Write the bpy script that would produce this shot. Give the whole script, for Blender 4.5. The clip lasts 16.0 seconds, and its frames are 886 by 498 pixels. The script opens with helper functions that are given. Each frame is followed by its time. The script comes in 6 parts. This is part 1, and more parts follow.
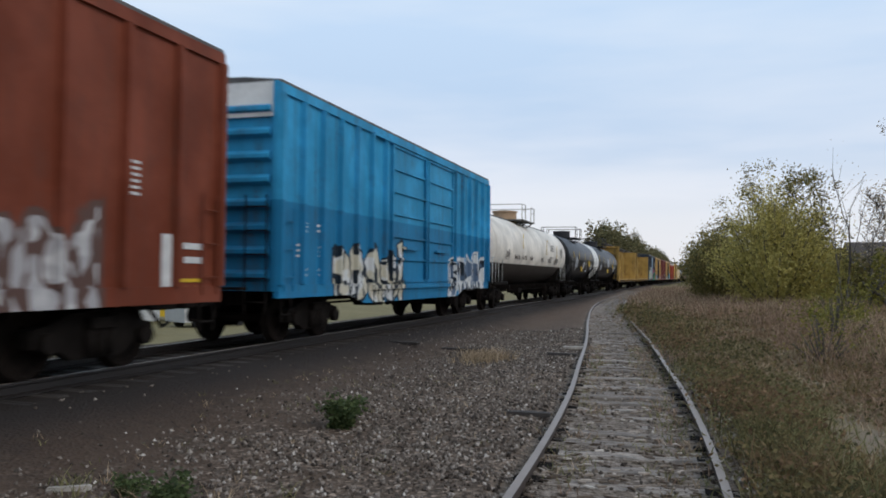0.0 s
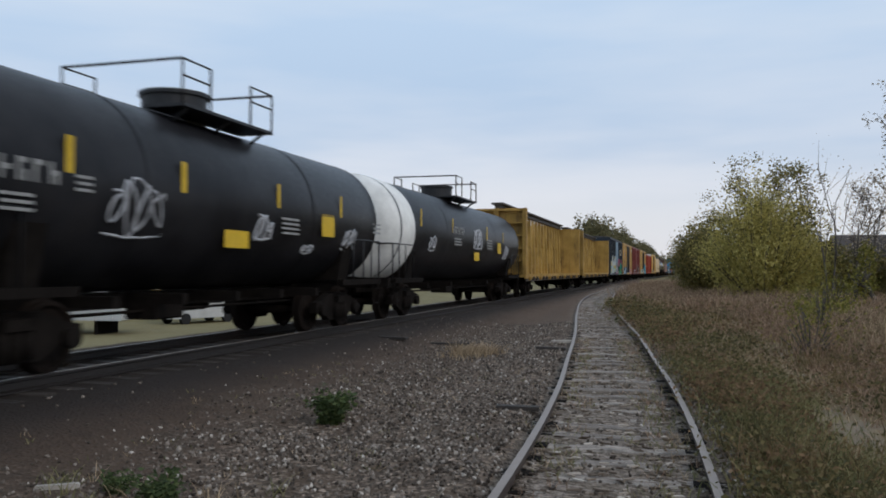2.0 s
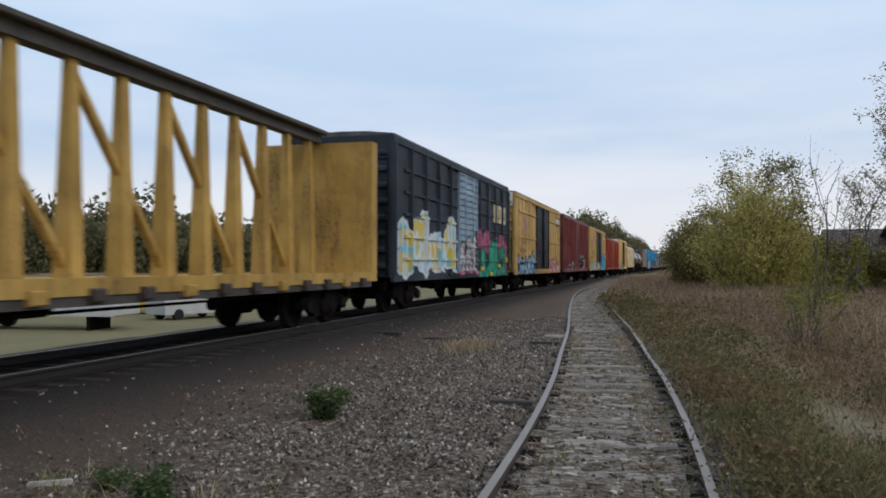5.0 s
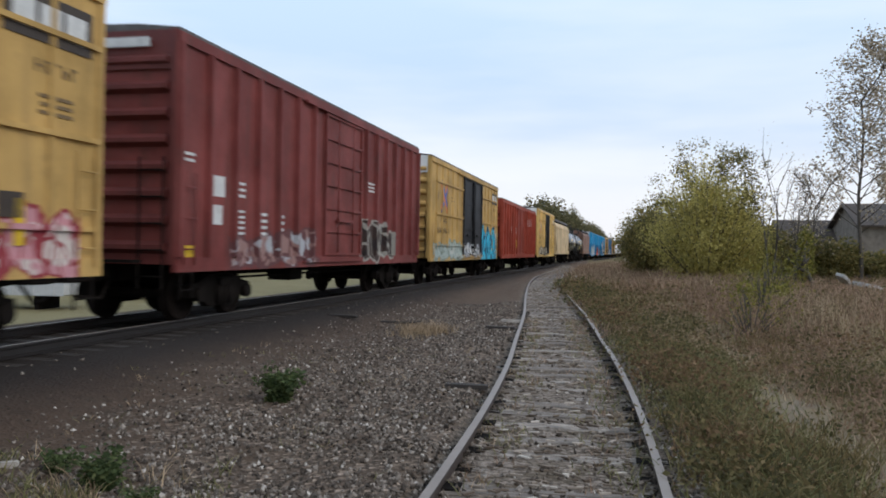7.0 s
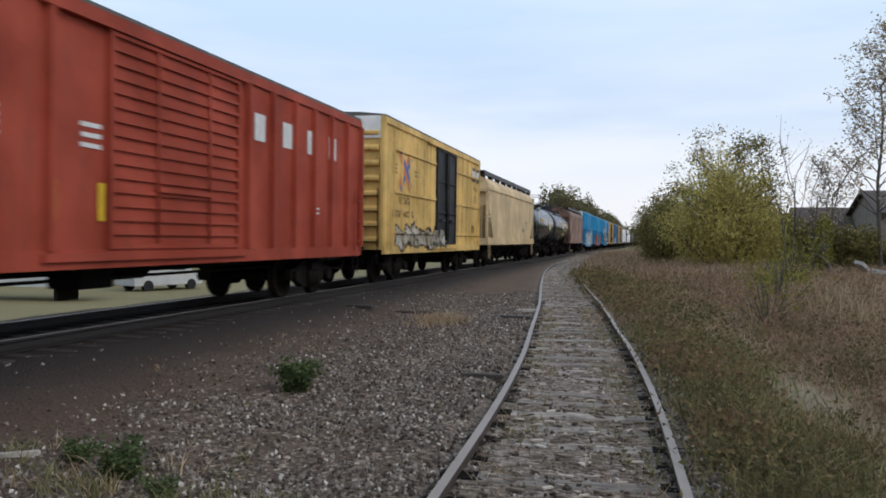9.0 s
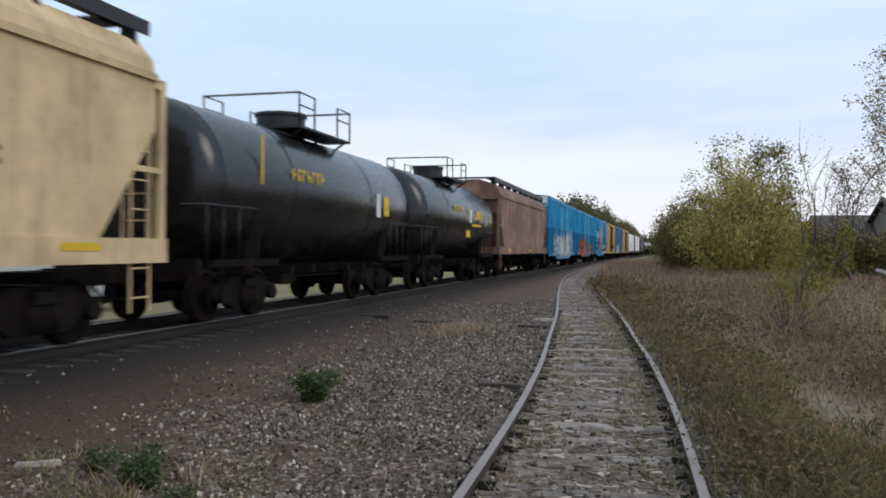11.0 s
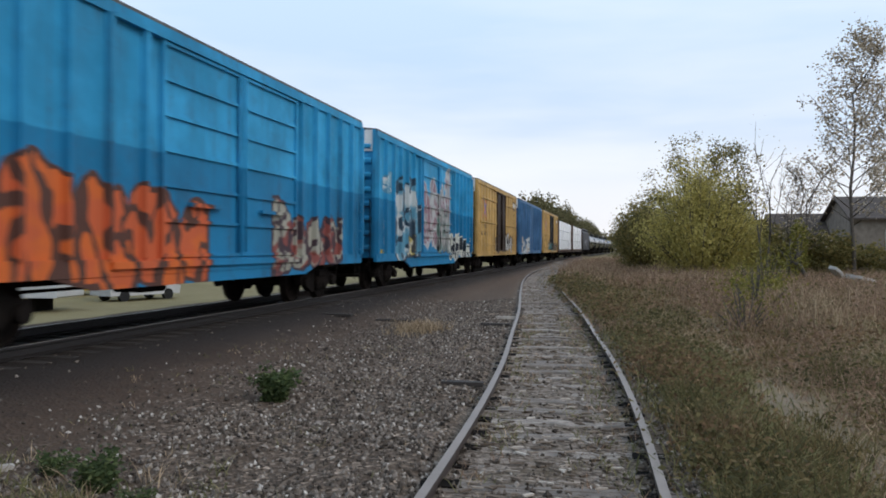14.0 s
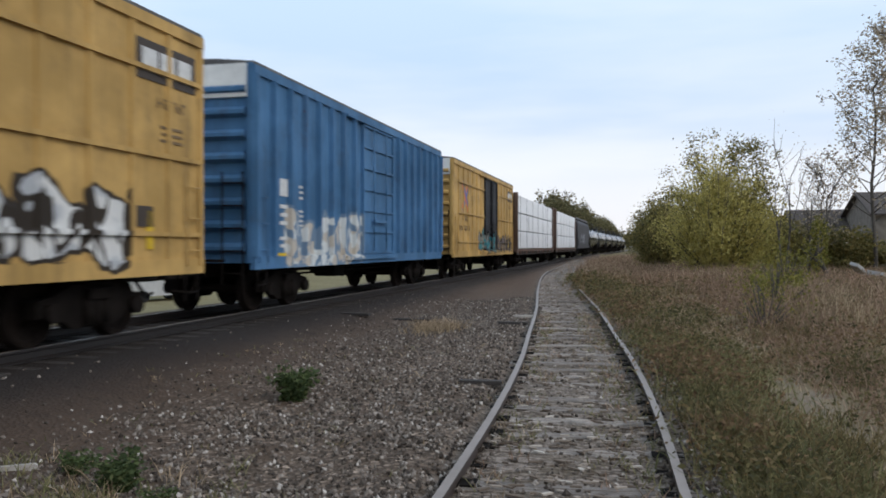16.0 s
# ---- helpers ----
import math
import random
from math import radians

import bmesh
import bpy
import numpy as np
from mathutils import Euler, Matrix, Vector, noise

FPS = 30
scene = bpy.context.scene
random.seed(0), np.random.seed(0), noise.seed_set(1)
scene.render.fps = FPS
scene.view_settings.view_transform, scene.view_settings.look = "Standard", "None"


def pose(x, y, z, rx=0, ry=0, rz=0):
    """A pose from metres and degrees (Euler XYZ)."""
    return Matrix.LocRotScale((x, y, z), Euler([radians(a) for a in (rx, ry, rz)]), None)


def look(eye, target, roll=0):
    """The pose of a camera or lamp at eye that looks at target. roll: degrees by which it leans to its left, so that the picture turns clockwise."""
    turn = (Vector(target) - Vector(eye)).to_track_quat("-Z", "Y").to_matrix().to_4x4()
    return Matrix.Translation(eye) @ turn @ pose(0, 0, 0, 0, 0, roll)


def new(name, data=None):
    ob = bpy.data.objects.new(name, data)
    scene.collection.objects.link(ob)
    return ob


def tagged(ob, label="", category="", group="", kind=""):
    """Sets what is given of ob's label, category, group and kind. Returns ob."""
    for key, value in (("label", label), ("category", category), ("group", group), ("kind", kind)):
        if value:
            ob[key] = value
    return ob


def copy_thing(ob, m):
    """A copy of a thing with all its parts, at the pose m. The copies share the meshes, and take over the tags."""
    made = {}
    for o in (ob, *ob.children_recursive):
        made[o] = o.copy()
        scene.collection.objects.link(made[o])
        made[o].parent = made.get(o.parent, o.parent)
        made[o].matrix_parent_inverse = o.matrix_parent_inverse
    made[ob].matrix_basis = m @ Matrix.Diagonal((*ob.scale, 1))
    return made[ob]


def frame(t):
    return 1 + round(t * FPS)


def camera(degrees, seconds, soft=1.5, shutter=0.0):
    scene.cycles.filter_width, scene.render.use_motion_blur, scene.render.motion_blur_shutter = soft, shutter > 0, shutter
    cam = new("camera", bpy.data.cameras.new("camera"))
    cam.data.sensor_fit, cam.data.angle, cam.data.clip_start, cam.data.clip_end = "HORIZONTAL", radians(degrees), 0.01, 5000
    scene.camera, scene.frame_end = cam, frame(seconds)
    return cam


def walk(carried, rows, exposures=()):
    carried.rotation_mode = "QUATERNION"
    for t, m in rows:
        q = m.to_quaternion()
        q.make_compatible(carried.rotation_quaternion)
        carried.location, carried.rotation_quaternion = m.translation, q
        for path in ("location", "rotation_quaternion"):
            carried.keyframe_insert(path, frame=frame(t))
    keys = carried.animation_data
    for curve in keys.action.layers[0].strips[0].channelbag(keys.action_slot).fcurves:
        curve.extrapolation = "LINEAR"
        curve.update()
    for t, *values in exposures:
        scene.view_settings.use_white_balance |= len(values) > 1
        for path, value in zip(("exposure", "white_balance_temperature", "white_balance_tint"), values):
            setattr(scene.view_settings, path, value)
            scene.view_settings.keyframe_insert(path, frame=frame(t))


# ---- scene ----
cam = camera(58.0, 16.0, 1.8, 0.2)
PATH = [
    (0.0, pose(0, 0, 1.55, 91.87, -0.60, 17.00)),
    (0.5, pose(0, 0, 1.55, 91.93, -0.60, 17.16)),
    (1.0, pose(0, 0, 1.55, 91.78, -0.69, 16.62)),
    (1.5, pose(0, 0, 1.55, 91.70, -0.42, 16.13)),
    (2.0, pose(0, 0, 1.55, 91.51, -0.26, 16.19)),
    (2.5, pose(0, 0, 1.55, 91.53, -0.25, 16.26)),
    (3.0, pose(0, 0, 1.55, 91.85, -0.45, 16.48)),
    (3.5, pose(0, 0, 1.55, 91.52, -0.36, 16.01)),
    (6.0, pose(0, 0, 1.55, 90.94, -0.16, 15.62)),
    (6.5, pose(0, 0, 1.55, 90.49, -0.76, 14.77)),
    (7.0, pose(0, 0, 1.55, 90.04, -1.06, 12.69)),
    (7.5, pose(0, 0, 1.55, 90.62, 0.20, 12.78)),
    (8.0, pose(0, 0, 1.55, 90.66, 0.10, 13.89)),
    (8.5, pose(0, 0, 1.55, 89.23, -0.67, 13.53)),
    (11.0, pose(0, 0, 1.55, 89.96, -0.52, 14.96)),
    (11.5, pose(0, 0, 1.55, 89.91, -0.49, 13.88)),
    (12.0, pose(0, 0, 1.55, 89.82, -0.89, 11.82)),
    (12.5, pose(0, 0, 1.55, 90.11, -0.00, 13.95)),
    (13.0, pose(0, 0, 1.55, 89.68, -0.24, 12.62)),
    (13.5, pose(0, 0, 1.55, 89.85, -0.24, 12.19)),
    (14.0, pose(0, 0, 1.55, 89.87, -0.40, 12.27)),
    (14.5, pose(0, 0, 1.55, 89.59, -0.31, 11.61)),
    (15.0, pose(0, 0, 1.55, 89.52, -0.34, 12.17)),
    (15.5, pose(0, 0, 1.55, 89.73, -0.59, 13.39)),
    (16.0, pose(0, 0, 1.55, 89.79, 0.00, 13.48)),
]
EXPOSURES = [(t, e, 6780, 13) for t, e in ((0, 0.06), (0.5, 0.0), (1.0, -0.12), (1.5, -0.15), (2.0, -0.08), (2.5, -0.07), (3.5, -0.03), (6.0, 0.14), (7.0, 0.26), (8.5, 0.22), (11.0, 0.24), (16.0, 0.26))]
walk(cam, PATH, EXPOSURES)

# ---- world and light: a dull evening, high thin cloud ----
world = bpy.data.worlds.new("world")
scene.world = world
world.use_nodes = True


def build_sky():
    nt = world.node_tree
    N, L = nt.nodes, nt.links
    bg = N["Background"]
    sky = N.new("ShaderNodeTexSky")
    sky.sky_type = "NISHITA"
    sky.sun_disc = False
    sky.sun_elevation, sky.sun_rotation = radians(37), radians(111)
    sky.altitude, sky.air_density, sky.dust_density, sky.ozone_density = 100, 1.2, 1.0, 2.0
    tc = N.new("ShaderNodeTexCoord")
    sep = N.new("ShaderNodeSeparateXYZ")
    L.new(tc.outputs["Generated"], sep.inputs[0])
    mp = N.new("ShaderNodeMapping")
    mp.inputs["Scale"].default_value = (1.6, 1.6, 9.0)
    mp.inputs["Location"].default_value = (0.4, 0.2, 0.35)
    L.new(tc.outputs["Generated"], mp.inputs[0])
    no = N.new("ShaderNodeTexNoise")
    no.inputs["Scale"].default_value, no.inputs["Detail"].default_value, no.inputs["Roughness"].default_value = 1.3, 4, 0.5
    L.new(mp.outputs[0], no.inputs[0])
    ramp = N.new("ShaderNodeValToRGB")
    ramp.color_ramp.elements[0].position, ramp.color_ramp.elements[1].position = 0.38, 0.62
    L.new(no.outputs[0], ramp.inputs[0])
    # cloud sheet: white low down, blue-grey higher
    el = N.new("ShaderNodeValToRGB")
    cr = el.color_ramp
    cr.elements[0].position, cr.elements[0].color = 0.0, (0.70, 0.74, 0.80, 1)
    cr.elements[1].position, cr.elements[1].color = 1.0, (0.56, 0.70, 0.86, 1)
    for p, c in ((0.09, (0.69, 0.75, 0.84, 1)), (0.18, (0.55, 0.67, 0.83, 1)), (0.34, (0.59, 0.73, 0.89, 1))):
        e = cr.elements.new(p)
        e.color = c
    L.new(sep.outputs["Z"], el.inputs[0])
    bl = N.new("ShaderNodeValToRGB")
    cr = bl.color_ramp
    cr.elements[0].position, cr.elements[0].color = 0.0, (0.72, 0.74, 0.79, 1)
    cr.elements[1].position, cr.elements[1].color = 1.0, (0.46, 0.64, 0.86, 1)
    for p, c in ((0.07, (0.66, 0.72, 0.80, 1)), (0.15, (0.42, 0.57, 0.77, 1)), (0.3, (0.48, 0.65, 0.86, 1))):
        e = cr.elements.new(p)
        e.color = c
    L.new(sep.outputs["Z"], bl.inputs[0])
    m1 = N.new("ShaderNodeMix")
    m1.data_type = "RGBA"
    L.new(ramp.outputs[0], m1.inputs[0])
    L.new(bl.outputs[0], m1.inputs[6])
    L.new(el.outputs[0], m1.inputs[7])
    sc = N.new("ShaderNodeMix")
    sc.data_type, sc.blend_type = "RGBA", "MULTIPLY"
    sc.inputs[0].default_value = 1
    sc.inputs[7].default_value = (0.1, 0.1, 0.1, 1)
    L.new(sky.outputs[0], sc.inputs[6])
    m2 = N.new("ShaderNodeMix")
    m2.data_type = "RGBA"
    m2.inputs[0].default_value = 0.92
    L.new(sc.outputs[2], m2.inputs[6])
    L.new(m1.outputs[2], m2.inputs[7])
    L.new(m2.outputs[2], bg.inputs[0])
    bg.inputs[1].default_value = 1.12


build_sky()
sun_data = bpy.data.lights.new("sun", "SUN")
sun_data.energy, sun_data.angle, sun_data.color = 0.95, radians(30), (1.0, 0.95, 0.89)
sun = new("sun", sun_data)
sun.matrix_world = look((72, -28, 58), (0, 0, 0))


# ---- materials ----
def nodes(name):
    m = bpy.data.materials.new(name)
    m.use_nodes = True
    return m, m.node_tree.nodes, m.node_tree.links, m.node_tree.nodes["Principled BSDF"]


def sock(N, L, inp, v):
    if isinstance(v, (int, float)):
        inp.default_value = v
    elif isinstance(v, tuple):
        inp.default_value = (*v, 1)[:4] if len(inp.default_value) == 4 else v
    else:
        L.new(v, inp)


def mix(N, L, fac, a, b, blend="MIX"):
    n = N.new("ShaderNodeMix")
    n.data_type, n.blend_type = "RGBA", blend
    for i, v in ((0, fac), (6, a), (7, b)):
        sock(N, L, n.inputs[i], v)
    return n.outputs[2]


def math_node(N, L, op, a, b=0.0, clamp=False):
    n = N.new("ShaderNodeMath")
    n.operation, n.use_clamp = op, clamp
    sock(N, L, n.inputs[0], a)
    sock(N, L, n.inputs[1], b)
    return n.outputs[0]


def noise_tex(N, L, co, scale, detail=4.0, rough=0.6, stretch=None, shift=(0, 0, 0), colour=False):
    if stretch or any(shift):
        mp = N.new("ShaderNodeMapping")
        mp.inputs["Scale"].default_value = stretch or (1, 1, 1)
        mp.inputs["Location"].default_value = shift
        L.new(co, mp.inputs[0])
        co = mp.outputs[0]
    n = N.new("ShaderNodeTexNoise")
    n.inputs["Scale"].default_value, n.inputs["Detail"].default_value, n.inputs["Roughness"].default_value = scale, detail, rough
    L.new(co, n.inputs["Vector"])
    return n.outputs["Color" if colour else "Fac"]


def ramp_node(N, L, v, stops, constant=False):
    n = N.new("ShaderNodeValToRGB")
    cr = n.color_ramp
    if constant:
        cr.interpolation = "CONSTANT"
    cr.elements[0].position, cr.elements[0].color = stops[0][0], (*stops[0][1], 1)
    cr.elements[1].position, cr.elements[1].color = stops[-1][0], (*stops[-1][1], 1)
    for p, c in stops[1:-1]:
        cr.elements.new(p).color = (*c, 1)
    L.new(v, n.inputs[0])
    return n.outputs[0]


def step(N, L, v, lo, hi):
    """0 below lo, 1 above hi."""
    n = N.new("ShaderNodeMapRange")
    n.interpolation_type = "SMOOTHSTEP"
    L.new(v, n.inputs[0])
    n.inputs[1].default_value, n.inputs[2].default_value = lo, hi
    return n.outputs[0]


def bump(N, L, bsdf, h, strength, dist=0.02):
    b = N.new("ShaderNodeBump")
    b.inputs["Strength"].default_value, b.inputs["Distance"].default_value = strength, dist
    L.new(h, b.inputs["Height"])
    L.new(b.outputs[0], bsdf.inputs["Normal"])


def plain(name, colour, rough=0.6, metal=0.0, var=0.25, scale=6.0, bumpy=0.15, spec=0.4):
    """A worn surface of one colour, with stains at two scales."""
    m, N, L, B = nodes(name)
    co = N.new("ShaderNodeTexCoord").outputs["Object"]
    a = noise_tex(N, L, co, scale, 5)
    b = noise_tex(N, L, co, scale * 9, 3)
    dark = tuple(c * (1 - var) for c in colour)
    light = tuple(min(1, c * (1 + var * 0.8)) for c in colour)
    c1 = ramp_node(N, L, a, ((0.32, dark), (0.68, light)))
    c2 = mix(N, L, math_node(N, L, "MULTIPLY", b, 0.5), c1, tuple(c * 0.7 for c in colour))
    L.new(c2, B.inputs["Base Color"])
    B.inputs["Roughness"].default_value, B.inputs["Metallic"].default_value = rough, metal
    B.inputs["Specular IOR Level"].default_value = spec
    if bumpy:
        bump(N, L, B, b, bumpy, 0.01)
    return m


def spray(N, L, co, sep, streak, under, k, seed, y0, y1, z0, z1, fill, second, line, cell):
    """A row of swollen spray-can letters: uneven tops and feet, outlined, with inner strokes. A negative cell: a scrubbed, faded patch."""
    soft, cell = cell < 0, abs(cell)

    def M(op, a, b=0.0):
        return math_node(N, L, op, a, b)

    wide = cell * 1.75
    warp = noise_tex(N, L, co, 0.9 / cell, 2, 0.5, None, (seed + k * 3.1, k * 1.7, seed), True)
    ws = N.new("ShaderNodeSeparateColor")
    L.new(warp, ws.inputs[0])
    y = M("ADD", sep.outputs["Y"], M("MULTIPLY", M("SUBTRACT", ws.outputs[1], 0.5), cell * 1.5))
    z = M("ADD", sep.outputs["Z"], M("MULTIPLY", M("SUBTRACT", ws.outputs[2], 0.5), cell * 1.1))
    y = M("ADD", y, M("MULTIPLY", M("SUBTRACT", z, z0), 0.16))
    u = M("DIVIDE", M("SUBTRACT", y, y0), wide)
    across = M("ABSOLUTE", M("SUBTRACT", M("FRACT", u), 0.5))
    rnd = N.new("ShaderNodeTexWhiteNoise")
    rnd.noise_dimensions = "1D"
    L.new(M("ADD", M("FLOOR", u), seed * 1.37 + k * 7.7), rnd.inputs["W"])
    pick = N.new("ShaderNodeSeparateColor")
    L.new(rnd.outputs["Color"], pick.inputs[0])
    tall = z1 - z0
    top = M("SUBTRACT", z1, M("ADD", M("MULTIPLY", pick.outputs[0], tall * 0.26), M("MULTIPLY", M("MULTIPLY", across, across), tall * 0.75)))
    foot = M("ADD", z0, M("ADD", M("MULTIPLY", pick.outputs[1], tall * 0.10), M("MULTIPLY", M("MULTIPLY", across, across), tall * 0.35)))
    d = M("MINIMUM", M("SUBTRACT", top, z), M("SUBTRACT", z, foot))
    ends = M("MINIMUM", M("SUBTRACT", sep.outputs["Y"], y0), M("SUBTRACT", y1, sep.outputs["Y"]))
    d = M("MINIMUM", d, ends)
    gap = M("MULTIPLY", M("SUBTRACT", 0.49, across), wide)
    inner = noise_tex(N, L, co, 1.0 / cell, 1.5, 0.45, (0.0, 1.25, 0.7), (0, k * 5.3 + seed, seed * 0.7))
    stroke = M("ABSOLUTE", M("SUBTRACT", inner, 0.5))
    tone = noise_tex(N, L, co, 0.8 / cell, 2, 0.5, (1, 1, 1.6), (k * 2.2, seed, 4.1))
    f = mix(N, L, step(N, L, tone, 0.44, 0.60 if soft else 0.52), fill, second)
    lw = 0.10 * cell + 0.015
    if soft:
        f = mix(N, L, M("MULTIPLY", M("SUBTRACT", 1.0, step(N, L, stroke, 0.01, 0.05)), 0.7), f, line)
        cover = M("MULTIPLY", step(N, L, d, -0.1, 0.45), M("SUBTRACT", 1.0, M("MULTIPLY", step(N, L, streak, 0.35, 0.7), 0.65)))
    else:
        f = mix(N, L, step(N, L, stroke, 0.028, 0.04), line, f)
        f = mix(N, L, step(N, L, gap, lw * 0.6, lw * 0.6 + 0.02), line, f)
        f = mix(N, L, step(N, L, d, lw, lw + 0.02), line, f)
        cover = step(N, L, d, -0.015, 0.02)
    f = mix(N, L, M("MULTIPLY", step(N, L, streak, 0.5, 0.75), 0.35), f, (0.05, 0.045, 0.04))
    side = M("GREATER_THAN", sep.outputs["X"], 1.35)
    return mix(N, L, M("MULTIPLY", M("MULTIPLY", cover, side), 0.95), under, f)


def paint(name, colour, rough=0.55, rust=0.25, rust_colour=(0.10, 0.045, 0.025), band=None, grime=0.3, art=(), fade=0.2, seed=0.0, spec=0.15):
    """Weathered car paint in the car's own space. band: (height, colour) repaints all below that height.
    art: spray-painted pieces (y0, y1, z0, z1, fill, second, outline, cell size)."""
    m, N, L, B = nodes(name)
    co = N.new("ShaderNodeTexCoord").outputs["Object"]
    sep = N.new("ShaderNodeSeparateXYZ")
    L.new(co, sep.inputs[0])
    big = noise_tex(N, L, co, 0.7, 5, 0.6, None, (seed, seed * 2, 0))
    streak = noise_tex(N, L, co, 1.0, 5, 0.65, (2.5, 6.0, 0.35), (seed, 1 + seed, 0))
    fine = noise_tex(N, L, co, 14.0, 4, 0.65, None, (0, seed, 0))
    c = mix(N, L, step(N, L, big, 0.35, 0.7), tuple(v * (1 - fade) for v in colour), tuple(min(0.9, v * (1 + fade) + 0.01) for v in colour))
    if band:
        wob = math_node(N, L, "ADD", sep.outputs["Z"], math_node(N, L, "MULTIPLY", math_node(N, L, "SUBTRACT", fine, 0.5), 0.06))
        c = mix(N, L, step(N, L, wob, band[0] - 0.02, band[0] + 0.02), mix(N, L, step(N, L, big, 0.3, 0.7), tuple(v * 0.85 for v in band[1]), tuple(v * 1.15 for v in band[1])), c)
    # grime in streaks, then rust in patches
    c = mix(N, L, math_node(N, L, "MULTIPLY", step(N, L, streak, 0.45, 0.75), grime), c, (0.045, 0.038, 0.032))
    blot = noise_tex(N, L, co, 2.4, 6, 0.75, (1.0, 1.0, 0.7), (seed * 1.3, 0, seed))
    c = mix(N, L, math_node(N, L, "MULTIPLY", step(N, L, blot, 0.5, 0.72), grime * 0.9), c, (0.060, 0.050, 0.042))
    r = step(N, L, math_node(N, L, "ADD", math_node(N, L, "MULTIPLY", fine, 0.5), math_node(N, L, "MULTIPLY", streak, 0.5)), 0.66 - rust * 0.35, 0.74 - rust * 0.2)
    c = mix(N, L, math_node(N, L, "MULTIPLY", r, min(1.0, 0.35 + rust)), c, rust_colour)
    for k, (y0, y1, z0, z1, fill, second, line, cell) in enumerate(art):
        c = spray(N, L, co, sep, streak, c, k, seed, y0, y1, z0, z1, fill, second, line, cell)
    L.new(c, B.inputs["Base Color"])
    rr = N.new("ShaderNodeMapRange")
    L.new(fine, rr.inputs[0])
    rr.inputs[3].default_value, rr.inputs[4].default_value = rough - 0.1, rough + 0.2
    L.new(rr.outputs[0], B.inputs["Roughness"])
    B.inputs["Specular IOR Level"].default_value = spec
    bump(N, L, B, math_node(N, L, "ADD", fine, math_node(N, L, "MULTIPLY", big, 2.0)), 0.12, 0.02)
    return m


def island(name, stops, rough=0.85, scale=30.0, depth=0.3, translucent=False):
    """Loose pieces: the colour goes from piece to piece."""
    m, N, L, B = nodes(name)
    g = N.new("ShaderNodeNewGeometry")
    co = N.new("ShaderNodeTexCoord").outputs["Object"]
    c = ramp_node(N, L, g.outputs["Random Per Island"], stops)
    f = noise_tex(N, L, co, scale, 3)
    c = mix(N, L, math_node(N, L, "MULTIPLY", f, depth), c, tuple(v * 0.45 for v in stops[0][1]))
    L.new(c, B.inputs["Base Color"])
    B.inputs["Roughness"].default_value = rough
    B.inputs["Specular IOR Level"].default_value = 0.25
    if translucent:
        t = N.new("ShaderNodeBsdfTranslucent")
        L.new(c, t.inputs[0])
        ms = N.new("ShaderNodeMixShader")
        ms.inputs[0].default_value = 0.4
        L.new(B.outputs[0], ms.inputs[1])
        L.new(t.outputs[0], ms.inputs[2])
        L.new(ms.outputs[0], N["Material Output"].inputs[0])
    return m


